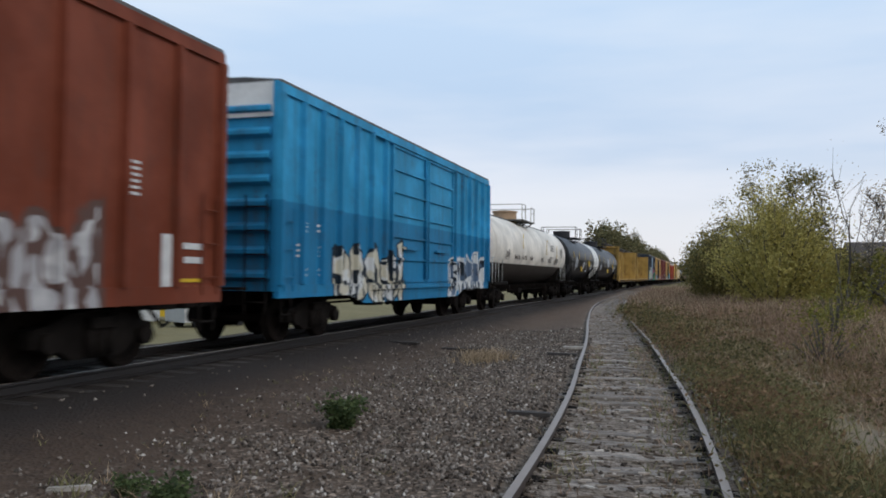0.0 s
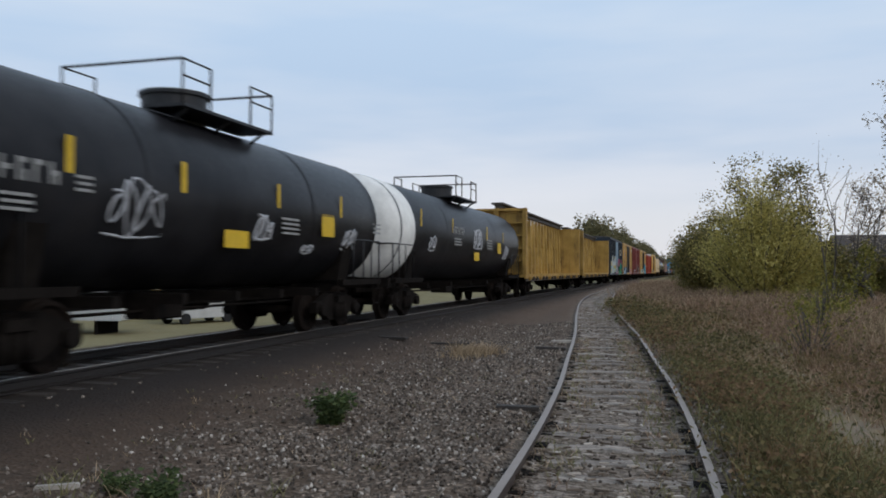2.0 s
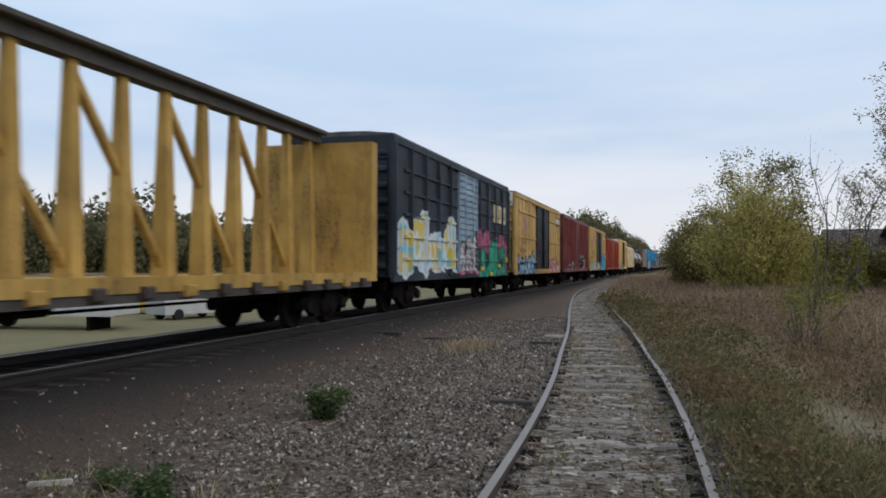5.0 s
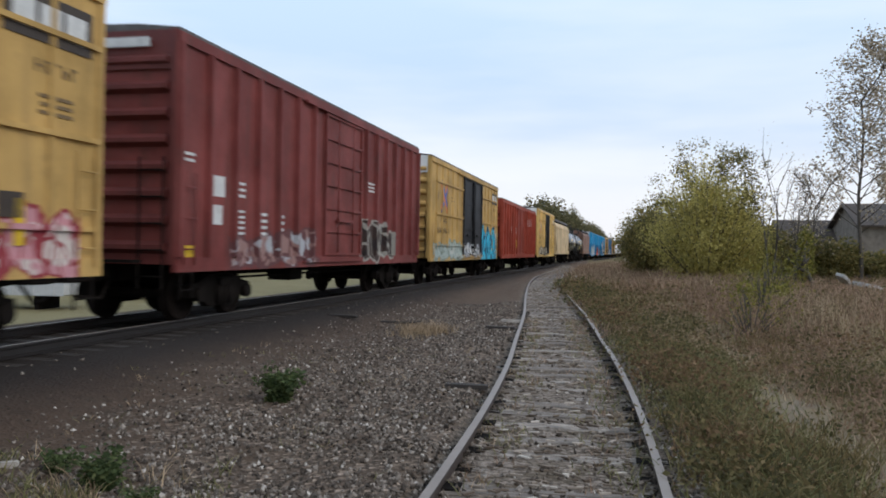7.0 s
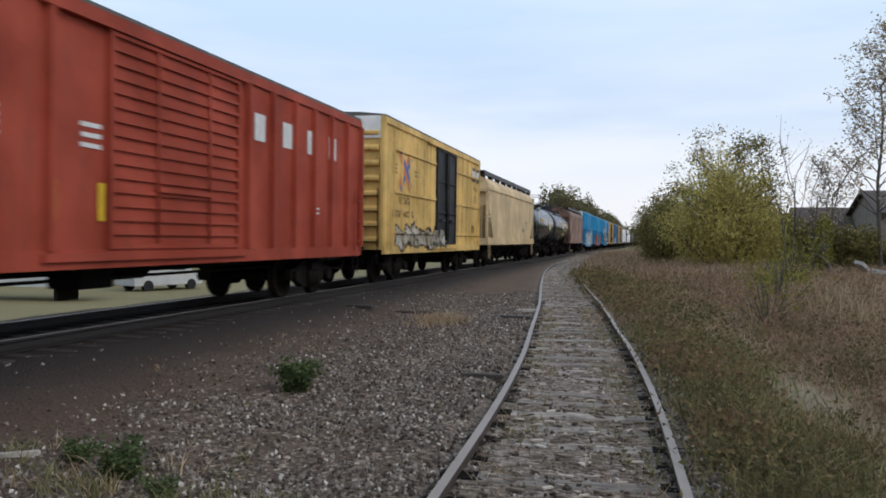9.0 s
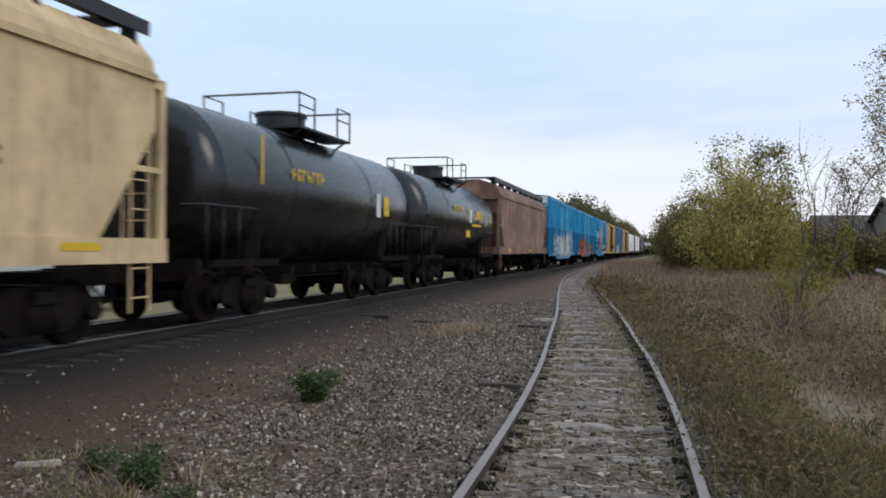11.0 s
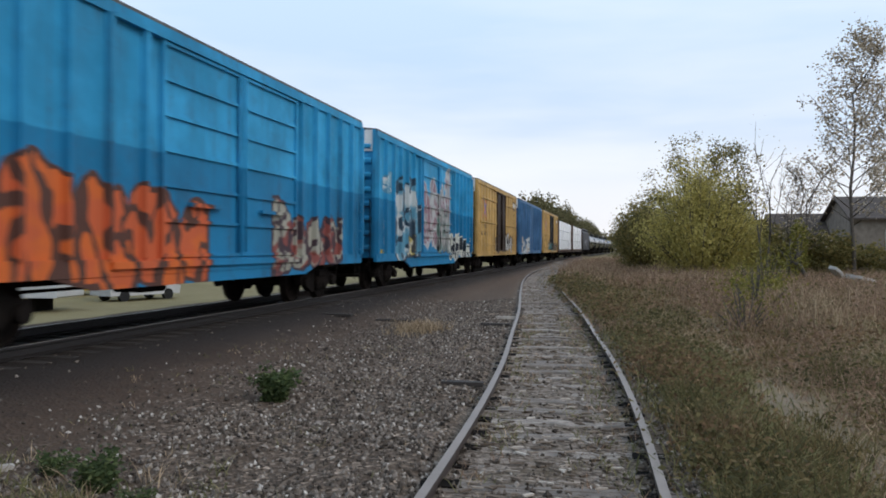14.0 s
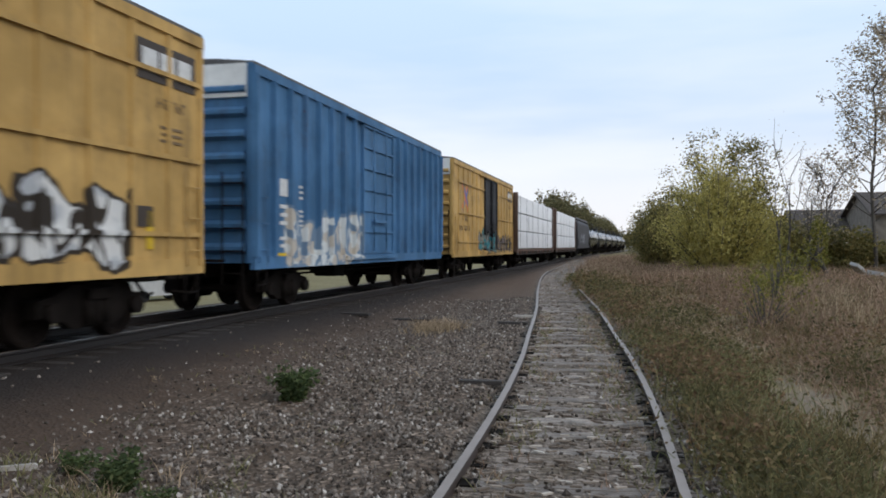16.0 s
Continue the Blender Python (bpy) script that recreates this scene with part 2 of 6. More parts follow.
def ground_material():
    m, N, L, B = nodes("ground_soil")
    co = N.new("ShaderNodeTexCoord").outputs["Object"]
    sep = N.new("ShaderNodeSeparateXYZ")
    L.new(co, sep.inputs[0])
    big = noise_tex(N, L, co, 0.35, 5)
    mid = noise_tex(N, L, co, 2.2, 5, 0.65)
    fine = noise_tex(N, L, co, 22.0, 4, 0.7)
    vor = N.new("ShaderNodeTexVoronoi")
    vor.inputs["Scale"].default_value = 26.0
    L.new(co, vor.inputs["Vector"])
    vs = N.new("ShaderNodeSeparateColor")
    L.new(vor.outputs["Color"], vs.inputs[0])
    grit = ramp_node(N, L, vs.outputs[0], ((0.0, (0.050, 0.036, 0.026)), (0.6, (0.140, 0.102, 0.075)), (0.9, (0.250, 0.186, 0.139)), (1.0, (0.50, 0.385, 0.297))))
    dirt = mix(N, L, mid, (0.061, 0.041, 0.027), (0.134, 0.090, 0.062))
    gravel = mix(N, L, step(N, L, mid, 0.3, 0.6), dirt, grit)
    cinder = mix(N, L, fine, (0.046, 0.030, 0.021), (0.112, 0.074, 0.052))
    cinder = mix(N, L, math_node(N, L, "MULTIPLY", step(N, L, mid, 0.5, 0.66), 0.6), cinder, (0.036, 0.025, 0.018))
    # smoother cinders towards the main line, coarse gravel between the tracks
    w = math_node(N, L, "ADD", sep.outputs["X"], math_node(N, L, "MULTIPLY", big, 3.0))
    w = math_node(N, L, "ADD", w, math_node(N, L, "MULTIPLY", sep.outputs["Y"], 0.055))
    c = mix(N, L, step(N, L, w, -4.4, -0.6), cinder, gravel)
    far_y = step(N, L, sep.outputs["Y"], 17, 34)
    c = mix(N, L, far_y, c, mix(N, L, fine, (0.074, 0.050, 0.036), (0.172, 0.116, 0.083)))
    # much darker strip of ground along the main line, fading out by y = 120
    main_strip = math_node(N, L, "ADD", math_node(N, L, "ABSOLUTE", math_node(N, L, "ADD", sep.outputs["X"], 8.35)), math_node(N, L, "MULTIPLY", math_node(N, L, "SUBTRACT", mid, 0.5), 1.4))
    main_strip = math_node(N, L, "MULTIPLY", math_node(N, L, "SUBTRACT", 1.0, step(N, L, main_strip, 1.7, 3.3)), math_node(N, L, "SUBTRACT", 1.0, step(N, L, sep.outputs["Y"], 70, 120)))
    c = mix(N, L, math_node(N, L, "MULTIPLY", main_strip, 0.88), c, mix(N, L, fine, (0.012, 0.010, 0.009), (0.036, 0.029, 0.025)))
    # grassy bank beyond the siding, with bare sandy patches
    grass = mix(N, L, mid, (0.13, 0.10, 0.052), (0.33, 0.245, 0.14))
    grass = mix(N, L, step(N, L, big, 0.45, 0.62), grass, mix(N, L, fine, (0.064, 0.072, 0.025), (0.135, 0.128, 0.048)))
    sand = mix(N, L, fine, (0.15, 0.117, 0.082), (0.30, 0.24, 0.178))
    pm = noise_tex(N, L, co, 0.9, 4, 0.6, (1.0, 0.6, 1.0), (3.3, 1.2, 0))
    # a worn footpath along the bank, bare only in patches
    yy = sep.outputs["Y"]
    lane = math_node(N, L, "ADD", 1.9, math_node(N, L, "MULTIPLY", yy, math_node(N, L, "SUBTRACT", 0.03, math_node(N, L, "MULTIPLY", yy, 0.0012))))
    lane = math_node(N, L, "ABSOLUTE", math_node(N, L, "SUBTRACT", sep.outputs["X"], lane))
    lane = math_node(N, L, "ADD", lane, math_node(N, L, "MULTIPLY", math_node(N, L, "SUBTRACT", pm, 0.42), 3.0))
    lane = math_node(N, L, "ADD", lane, math_node(N, L, "MULTIPLY", math_node(N, L, "SUBTRACT", mid, 0.5), 1.2))
    strip = math_node(N, L, "MULTIPLY", math_node(N, L, "SUBTRACT", 1.0, step(N, L, lane, 0.0, 0.6)), math_node(N, L, "SUBTRACT", 1.0, step(N, L, yy, 30, 44)))
    grass = mix(N, L, math_node(N, L, "MULTIPLY", strip, 0.9), grass, sand)
    right = step(N, L, math_node(N, L, "ADD", math_node(N, L, "ADD", sep.outputs["X"], math_node(N, L, "MULTIPLY", sep.outputs["Y"], 0.05)), math_node(N, L, "MULTIPLY", mid, 0.8)), 1.1, 2.0)
    c = mix(N, L, right, c, grass)
    # pale field behind the main line
    left = math_node(N, L, "SUBTRACT", 1.0, step(N, L, sep.outputs["X"], -15.0, -11.5))
    c = mix(N, L, left, c, mix(N, L, big, (0.150, 0.125, 0.058), (0.270, 0.225, 0.120)))
    # the siding's bed: trodden wood litter, grit and dust between the ties
    bed = N.new("ShaderNodeAttribute")
    bed.attribute_name = "siding_bed"
    litter = noise_tex(N, L, co, 9.0, 5, 0.75, (1.0, 2.2, 1.0))
    lit = mix(N, L, step(N, L, litter, 0.42, 0.60), (0.085, 0.062, 0.045), (0.30, 0.245, 0.20))
    lit = mix(N, L, math_node(N, L, "MULTIPLY", step(N, L, mid, 0.48, 0.66), 0.7), lit, (0.105, 0.078, 0.050))
    c = mix(N, L, bed.outputs["Fac"], c, lit)
    L.new(c, B.inputs["Base Color"])
    B.inputs["Roughness"].default_value = 0.92
    B.inputs["Specular IOR Level"].default_value = 0.2
    bump(N, L, B, math_node(N, L, "ADD", math_node(N, L, "MULTIPLY", vor.outputs["Distance"], 1.2), fine), 0.6, 0.04)
    return m


def wood_material(name, dark, light):
    m, N, L, B = nodes(name)
    co = N.new("ShaderNodeTexCoord").outputs["Object"]
    rnd = N.new("ShaderNodeObjectInfo").outputs["Random"]
    grain = noise_tex(N, L, co, 1.0, 6, 0.7, (2.5, 45.0, 20.0))
    patch = noise_tex(N, L, co, 2.6, 4)
    c = mix(N, L, step(N, L, grain, 0.3, 0.72), dark, light)
    c = mix(N, L, math_node(N, L, "MULTIPLY", step(N, L, patch, 0.42, 0.68), 0.75), c, (0.055, 0.045, 0.037))
    c = mix(N, L, math_node(N, L, "MULTIPLY", rnd, 0.6), c, tuple(v * 0.55 for v in dark))
    L.new(c, B.inputs["Base Color"])
    B.inputs["Roughness"].default_value = 0.8
    bump(N, L, B, grain, 0.7, 0.02)
    return m


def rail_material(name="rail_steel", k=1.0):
    m, N, L, B = nodes(name)
    co = N.new("ShaderNodeTexCoord").outputs["Object"]
    g = N.new("ShaderNodeNewGeometry")
    sep = N.new("ShaderNodeSeparateXYZ")
    L.new(g.outputs["Normal"], sep.inputs[0])
    f = noise_tex(N, L, co, 3.0, 6, 0.7)
    oz = N.new("ShaderNodeSeparateXYZ")
    L.new(co, oz.inputs[0])
    top = math_node(N, L, "MULTIPLY", step(N, L, sep.outputs["Z"], 0.55, 0.85), step(N, L, oz.outputs["Z"], -0.03, -0.02))
    # k scales the colour of all but the railhead's top
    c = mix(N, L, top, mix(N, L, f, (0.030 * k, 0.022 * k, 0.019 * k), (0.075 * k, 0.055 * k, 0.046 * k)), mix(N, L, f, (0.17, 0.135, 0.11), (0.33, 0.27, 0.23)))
    L.new(c, B.inputs["Base Color"])
    L.new(math_node(N, L, "MULTIPLY", top, 0.15), B.inputs["Metallic"])
    B.inputs["Roughness"].default_value = 0.5
    bump(N, L, B, f, 0.2, 0.01)
    return m


GROUND, RAIL, RAIL_MAIN = ground_material(), rail_material(), rail_material("dark_sided_rail_steel", 0.28)
TIE = wood_material("weathered_tie", (0.165, 0.13, 0.105), (0.54, 0.47, 0.40))
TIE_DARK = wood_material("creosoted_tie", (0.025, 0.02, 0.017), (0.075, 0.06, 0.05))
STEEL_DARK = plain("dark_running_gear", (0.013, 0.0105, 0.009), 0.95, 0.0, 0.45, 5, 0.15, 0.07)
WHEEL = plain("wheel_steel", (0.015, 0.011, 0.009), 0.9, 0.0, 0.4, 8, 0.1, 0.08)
ROOF_GREY = plain("weathered_roof_steel", (0.10, 0.095, 0.09), 0.6, 0.2, 0.35, 3)
BLACK = plain("worn_black_steel", (0.018, 0.018, 0.020), 0.5, 0.1, 0.35, 4)
WHITE_MARK = plain("white_stencil_paint", (0.62, 0.62, 0.60), 0.6, 0, 0.2, 6, 0)
YELLOW_MARK = plain("yellow_marker_paint", (0.65, 0.42, 0.02), 0.5, 0, 0.15, 6, 0)
RED_MARK = plain("red_marker_paint", (0.45, 0.05, 0.03), 0.5, 0, 0.2, 6, 0)
ORANGE_MARK = plain("orange_marker_paint", (0.60, 0.16, 0.03), 0.5, 0, 0.2, 6, 0)
BLUE_MARK = plain("blue_marker_paint", (0.05, 0.10, 0.35), 0.5, 0, 0.2, 6, 0)
BROWN_MARK = plain("dark_stencil_paint", (0.05, 0.035, 0.025), 0.6, 0, 0.2, 6, 0)
YELLOW_RAIL = plain("yellow_grab_iron", (0.50, 0.34, 0.04), 0.5, 0, 0.25, 8, 0)
WHITE_RAIL = plain("white_grab_iron", (0.50, 0.50, 0.48), 0.5, 0, 0.25, 8, 0)
BARK = plain("grey_bark", (0.10, 0.085, 0.07), 0.9, 0, 0.4, 9, 0.6)
GRAVEL = island("ballast_stone", ((0.0, (0.040, 0.030, 0.023)), (0.45, (0.125, 0.100, 0.080)), (0.8, (0.25, 0.207, 0.172)), (0.95, (0.38, 0.33, 0.28)), (1.0, (0.66, 0.60, 0.53))))


# ---- mesh building ----
class MB:
    """Collects corners and faces for one mesh."""

    def __init__(self):
        self.v, self.f, self.s = [], [], []

    def add(self, vs, fs, smooth=False):
        n = len(self.v)
        self.v += [tuple(p) for p in vs]
        self.f += [tuple(n + i for i in f) for f in fs]
        self.s += [smooth] * len(fs)
        return self

    def box(self, x0, x1, y0, y1, z0, z1, ch=0.0):
        """A box; ch chamfers its long upright and level edges along y."""
        if ch <= 0:
            return self.add([(x0, y0, z0), (x1, y0, z0), (x1, y1, z0), (x0, y1, z0), (x0, y0, z1), (x1, y0, z1), (x1, y1, z1), (x0, y1, z1)],
                            [(3, 2, 1, 0), (4, 5, 6, 7), (0, 1, 5, 4), (1, 2, 6, 5), (2, 3, 7, 6), (3, 0, 4, 7)])
        ring = [(x0 + ch, z0), (x1 - ch, z0), (x1, z0 + ch), (x1, z1 - ch), (x1 - ch, z1), (x0 + ch, z1), (x0, z1 - ch), (x0, z0 + ch)]
        return self.sweep([[(x, y, z) for x, z in ring] for y in (y0, y1)])

    def sweep(self, rings, cap=True, smooth=False, closed=True):
        n = len(rings[0])
        vs = [p for r in rings for p in r]
        fs = []
        for i in range(len(rings) - 1):
            for j in range(n if closed else n - 1):
                k = (j + 1) % n
                fs.append((i * n + j, i * n + k, (i + 1) * n + k, (i + 1) * n + j))
        self.add(vs, fs, smooth)
        if cap:
            m = len(self.v) - len(vs)
            self.f += [tuple(m + j for j in reversed(range(n))), tuple(m + (len(rings) - 1) * n + j for j in range(n))]
            self.s += [False, False]
        return self

    def tube(self, pts, r, n=6, r_end=None, smooth=True):
        pts = [Vector(p) for p in pts]
        rings = []
        for i, p in enumerate(pts):
            d = (pts[min(i + 1, len(pts) - 1)] - pts[max(i - 1, 0)]).normalized()
            a = d.orthogonal().normalized() if i == 0 else (a - d * a.dot(d)).normalized()
            b = d.cross(a)
            q = r if r_end is None else r + (r_end - r) * i / (len(pts) - 1)
            rings.append([p + (a * math.cos(2 * math.pi * k / n) + b * math.sin(2 * math.pi * k / n)) * q for k in range(n)])
        return self.sweep(rings, True, smooth)

    def disc(self, axis_y, x, z, r, y0, y1, n=20):
        """A drum whose axle runs along x (axis_y False) or y."""
        rings = []
        for e in (y0, y1):
            rings.append([((x + r * math.cos(2 * math.pi * k / n)), e, z + r * math.sin(2 * math.pi * k / n)) if axis_y else (e, x + r * math.cos(2 * math.pi * k / n), z + r * math.sin(2 * math.pi * k / n)) for k in range(n)])
        return self.sweep(rings, True, True)

    def mesh(self, name, mat):
        me = bpy.data.meshes.new(name)
        me.from_pydata(self.v, [], self.f)
        me.polygons.foreach_set("use_smooth", self.s)
        me.materials.append(mat)
        bm = bmesh.new()
        bm.from_mesh(me)
        bmesh.ops.recalc_face_normals(bm, faces=bm.faces)
        bm.to_mesh(me)
        bm.free()
        return me

    def raw(self, name, mat):
        me = bpy.data.meshes.new(name)
        me.from_pydata(self.v, [], self.f)
        me.materials.append(mat)
        return me


def part(name, mb, mat, parent=None, label="", m=None):
    me = mb.mesh(name, mat) if isinstance(mb, MB) else mb
    ob = new(name, me)
    if parent:
        ob.parent = parent
    if m is not None:
        ob.matrix_basis = m
    if label:
        ob["label"] = label
    return ob


# ---- the lie of the land and of the two tracks ----
RAIL_Z = 0.23                      # railhead of the main line; the siding's is 0
MAIN_X, MAIN_R = -8.35, 6000.0     # main line: a very wide curve
SPEED = 20.9
SIDING = [(-0.35, -30), (-0.35, -12), (-0.35, 0), (-0.47, 6), (-0.72, 10.4), (-1.09, 14.4), (-1.66, 20.3), (-2.68, 29.3), (-3.75, 40), (-4.42, 50), (-4.72, 62), (-4.88, 74), (-5.40, 84), (-6.3, 94), (-7.2, 108), (-7.3, 130)]


def main_x(y):
    return MAIN_X + (y * y / (2 * MAIN_R) if y > 0 else 0.0)


def siding_line(spacing):
    """Points along the siding's centre line, evenly spaced, with their headings."""
    pts = [Vector((x, y, 0)) for x, y in SIDING]
    out = []
    for i in range(1, len(pts) - 2):
        p0, p1, p2, p3 = pts[i - 1:i + 3]
        for k in range(24):
            t = k / 24
            out.append(0.5 * (2 * p1 + (p2 - p0) * t + (2 * p0 - 5 * p1 + 4 * p2 - p3) * t * t + (3 * p1 - p0 - 3 * p2 + p3) * t ** 3))
    res, carry = [], 0.0
    for a, b in zip(out, out[1:]):
        d = (b - a).length
        while carry <= d:
            res.append((a + (b - a) * (carry / d), math.atan2(-(b - a).x, (b - a).y)))
            carry += spacing
        carry -= d
    return res


SIDING_PTS = siding_line(0.25)
SY = np.array([p.y for p, a in SIDING_PTS])
SX = np.array([p.x for p, a in SIDING_PTS])


def siding_x(y):
    return float(np.interp(y, SY, SX))


def smooth(a, b, v):
    t = min(1, max(0, (v - a) / (b - a)))
    return t * t * (3 - 2 * t)


def ground_z(x, y):
    z = -0.15
    dm = x - main_x(y)
    z += 0.20 * (1 - smooth(1.6, 3.4, abs(dm)))
    if dm < -3:
        z -= 1.5 * smooth(3, 12, -dm)
    ds = x - siding_x(y)
    z += 0.03 * (1 - smooth(0.9, 1.9, abs(ds))) + 0.022 * noise.noise((x * 2.3, y * 2.3, 9)) * (1 - smooth(0.9, 1.9, abs(ds)))
    z += (0.085 if ds > 0 else 0.062) * smooth(0.84, 0.98, abs(ds)) * (1 - smooth(1.3, 2.2, abs(ds)))
    if ds > 1.2:
        z += -0.10 * smooth(1.2, 2.5, ds) + 0.35 * smooth(3, 9, ds)
    z += 0.04 * noise.noise((x * 0.7, y * 0.7, 0)) * smooth(0.9, 1.6, abs(ds)) * smooth(1.8, 2.6, abs(dm))
    z += 0.10 * noise.noise((x * 0.22, y * 0.22, 3)) * smooth(2.0, 5.0, ds)
    return z


def build_ground():
    xs = sorted(set([-2500, -1200, -600, -300, -160, -90, -60, -40, -30, -24, -20, -17] + [-15 + 0.35 * i for i in range(26)] + [-5.9 + 0.17 * i for i in range(51)] + [3.0 + 0.4 * i for i in range(32)] + [16, 18, 21, 25, 30, 40, 55, 80, 130, 250, 500, 1200, 2500]))
    ys = sorted(set([-2500, -1000, -400, -150, -60, -30, -15, -8, -4, -1] + [0.5 + 0.4 * i for i in range(110)] + [46 + 2 * i for i in range(30)] + [110 + 8 * i for i in range(30)] + [360, 420, 500, 650, 900, 1400, 2500]))
    mb = MB()
    mb.add([(x, y, ground_z(x, y)) for y in ys for x in xs], [(j * len(xs) + i, j * len(xs) + i + 1, (j + 1) * len(xs) + i + 1, (j + 1) * len(xs) + i) for j in range(len(ys) - 1) for i in range(len(xs) - 1)], True)
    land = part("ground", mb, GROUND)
    bed = land.data.attributes.new("siding_bed", "FLOAT", "POINT")
    bed.data.foreach_set("value", [1 - smooth(0.75, 1.05, abs(v.co.x - siding_x(v.co.y))) if 0 < v.co.y < 90 else 0.0 for v in land.data.vertices])
    tagged(land, "dark gravel and cinder ground with dry grassy bank", "ground", kind="structure")


RAIL_PROFILE = [(-0.033, 0.0), (0.033, 0.0), (0.036, -0.012), (0.035, -0.035), (0.009, -0.048), (0.009, -0.13), (0.07, -0.15), (0.07, -0.165), (-0.07, -0.165), (-0.07, -0.15), (-0.009, -0.13), (-0.009, -0.048), (-0.035, -0.035), (-0.036, -0.012)]


def rail_mesh(line, side, z):
    mb = MB()
    rings = []
    for p, a in line:
        c, s = math.cos(a), math.sin(a)
        rings.append([(p.x + c * (side + u), p.y + s * (side + u), z + w) for u, w in RAIL_PROFILE])
    return mb.sweep(rings)


def tie_mesh(rng, long, mat, name):
    """One sleeper, uneven and split, lying across x."""
    mb = MB()
    n = 9
    top = [rng.uniform(-0.012, 0.012) for _ in range(n)]
    rings = []
    for i in range(n):
        x = -long / 2 + long * i / (n - 1)
        w = 0.115 + rng.uniform(-0.008, 0.008)
        if i in (0, n - 1):
            w -= 0.015
        rings.append([(x, -w, -0.17), (x, w, -0.17), (x, w, -0.02 + top[i]), (x, w - 0.02, top[i]), (x, 0.012, top[i] + 0.004), (x, 0.0, top[i] - 0.012), (x, -0.012, top[i] + 0.003), (x, -w + 0.02, top[i]), (x, -w, -0.02 + top[i])])
    mb.sweep(rings)
    return mb.mesh(name, mat)


def build_tracks():
    rng = random.Random(5)
    track = tagged(new("siding_track"), "rusty siding track on weathered grey wooden ties", "railway track", kind="structure")
    for s in (-0.7525, 0.7525):
        part("rail", rail_mesh([q for q in SIDING_PTS if q[0].y > -12][::2], s, 0.0), RAIL, track, "worn steel rail")
    kinds = [tie_mesh(rng, 2.55, TIE, "tie") for _ in range(8)]
    plate = MB().box(-0.13, 0.13, -0.09, 0.09, 0, 0.016).mesh("tie_plate", STEEL_DARK)
    spike = MB().box(-0.016, 0.016, -0.016, 0.016, 0, 0.035).mesh("spike", STEEL_DARK)
    for p, a in siding_line(0.53):
        if 2.5 < p.y < 100:
            d = rng.uniform(-0.09, 0.09)
            z = -0.106 + rng.uniform(-0.024, 0.014)
            m = Matrix.Translation((p.x + d, p.y + rng.uniform(-0.03, 0.03), z)) @ Matrix.Rotation(a + rng.uniform(-0.03, 0.03), 4, "Z")
            t = part("tie", rng.choice(kinds), TIE, track, m=m)
            if p.y < 22:
                for s in (-0.7525, 0.7525):
                    part("tie_plate", plate, STEEL_DARK, t, m=pose(s - d, 0, -0.006))
    main = tagged(new("main_track"), "main line track of polished rails on dark ties", "railway track", kind="structure")
    line = []
    y = -70.0
    while y < 620:
        line.append((Vector((main_x(y), y, 0)), -math.atan2(max(y, 0), MAIN_R)))
        y += 5.0
    for s in (-0.7525, 0.7525):
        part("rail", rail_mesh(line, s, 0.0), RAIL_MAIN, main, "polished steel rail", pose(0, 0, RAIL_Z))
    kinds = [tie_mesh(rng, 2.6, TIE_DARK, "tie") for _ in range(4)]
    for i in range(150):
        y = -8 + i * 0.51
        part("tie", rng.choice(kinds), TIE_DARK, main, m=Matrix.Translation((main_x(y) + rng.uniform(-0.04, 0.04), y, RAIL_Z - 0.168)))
    rest = MB()
    for i in range(420):
        y = 69 + i * 0.52
        x = main_x(y)
        rest.box(x - 1.3, x + 1.3, y - 0.11, y + 0.11, -0.2, RAIL_Z - 0.17)
    tagged(part("far_ties", rest, TIE_DARK, main), kind="stuff")


# ---- railway cars: y runs along the car, +x faces the siding, 0 is the railhead ----
def wheelset_mesh():
    mb = MB()
    n = 24
    for s in (-1, 1):
        prof = [(0.68, 0.10), (0.68, 0.30), (0.70, 0.36), (0.66, 0.40), (0.66, 0.485), (0.69, 0.485), (0.70, 0.458), (0.805, 0.452), (0.815, 0.40), (0.76, 0.36), (0.74, 0.20), (0.80, 0.14), (0.80, 0.10)]
        rings = [[(s * x, r * math.cos(2 * math.pi * k / n), r * math.sin(2 * math.pi * k / n)) for k in range(n)] for x, r in prof]
        mb.sweep(rings, True, False)
    mb.disc(False, 0, 0, 0.085, -1.0, 1.0, 12)
    for s in (-1, 1):
        mb.box(min(s * 1.0, s * 1.16), max(s * 1.0, s * 1.16), -0.06, 0.06, -0.06, 0.06)
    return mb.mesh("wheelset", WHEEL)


def sideframe_mesh():
    """Cast three-piece truck side with its spring nest and bolster end."""
    mb = MB()
    x0, x1 = 0.93, 1.10
    outline = [(-1.10, 0.40), (-1.10, 0.62), (-0.85, 0.66), (-0.45, 0.80), (0.45, 0.80), (0.85, 0.66), (1.10, 0.62), (1.10, 0.40), (0.75, 0.40), (0.45, 0.22), (-0.45, 0.22), (-0.75, 0.40)]
    for s in (-1, 1):
        mb.sweep([[(s * x, y, z) for y, z in outline] for x in (x0, x1)])
        for k in (-0.18, 0.0, 0.18):
            mb.tube([(s * 1.13, k, 0.26), (s * 1.13, k, 0.60)], 0.075, 8)
        mb.box(min(s * 1.08, s * 1.22), max(s * 1.08, s * 1.22), -0.24, 0.24, 0.60, 0.74)
        for k in (-0.875, 0.875):
            mb.disc(False, k, 0.46, 0.13, min(s * 1.08, s * 1.2), max(s * 1.08, s * 1.2), 12)
    mb.box(-1.1, 1.1, -0.2, 0.2, 0.55, 0.82)
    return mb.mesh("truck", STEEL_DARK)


WHEELSET, SIDEFRAME = wheelset_mesh(), sideframe_mesh()
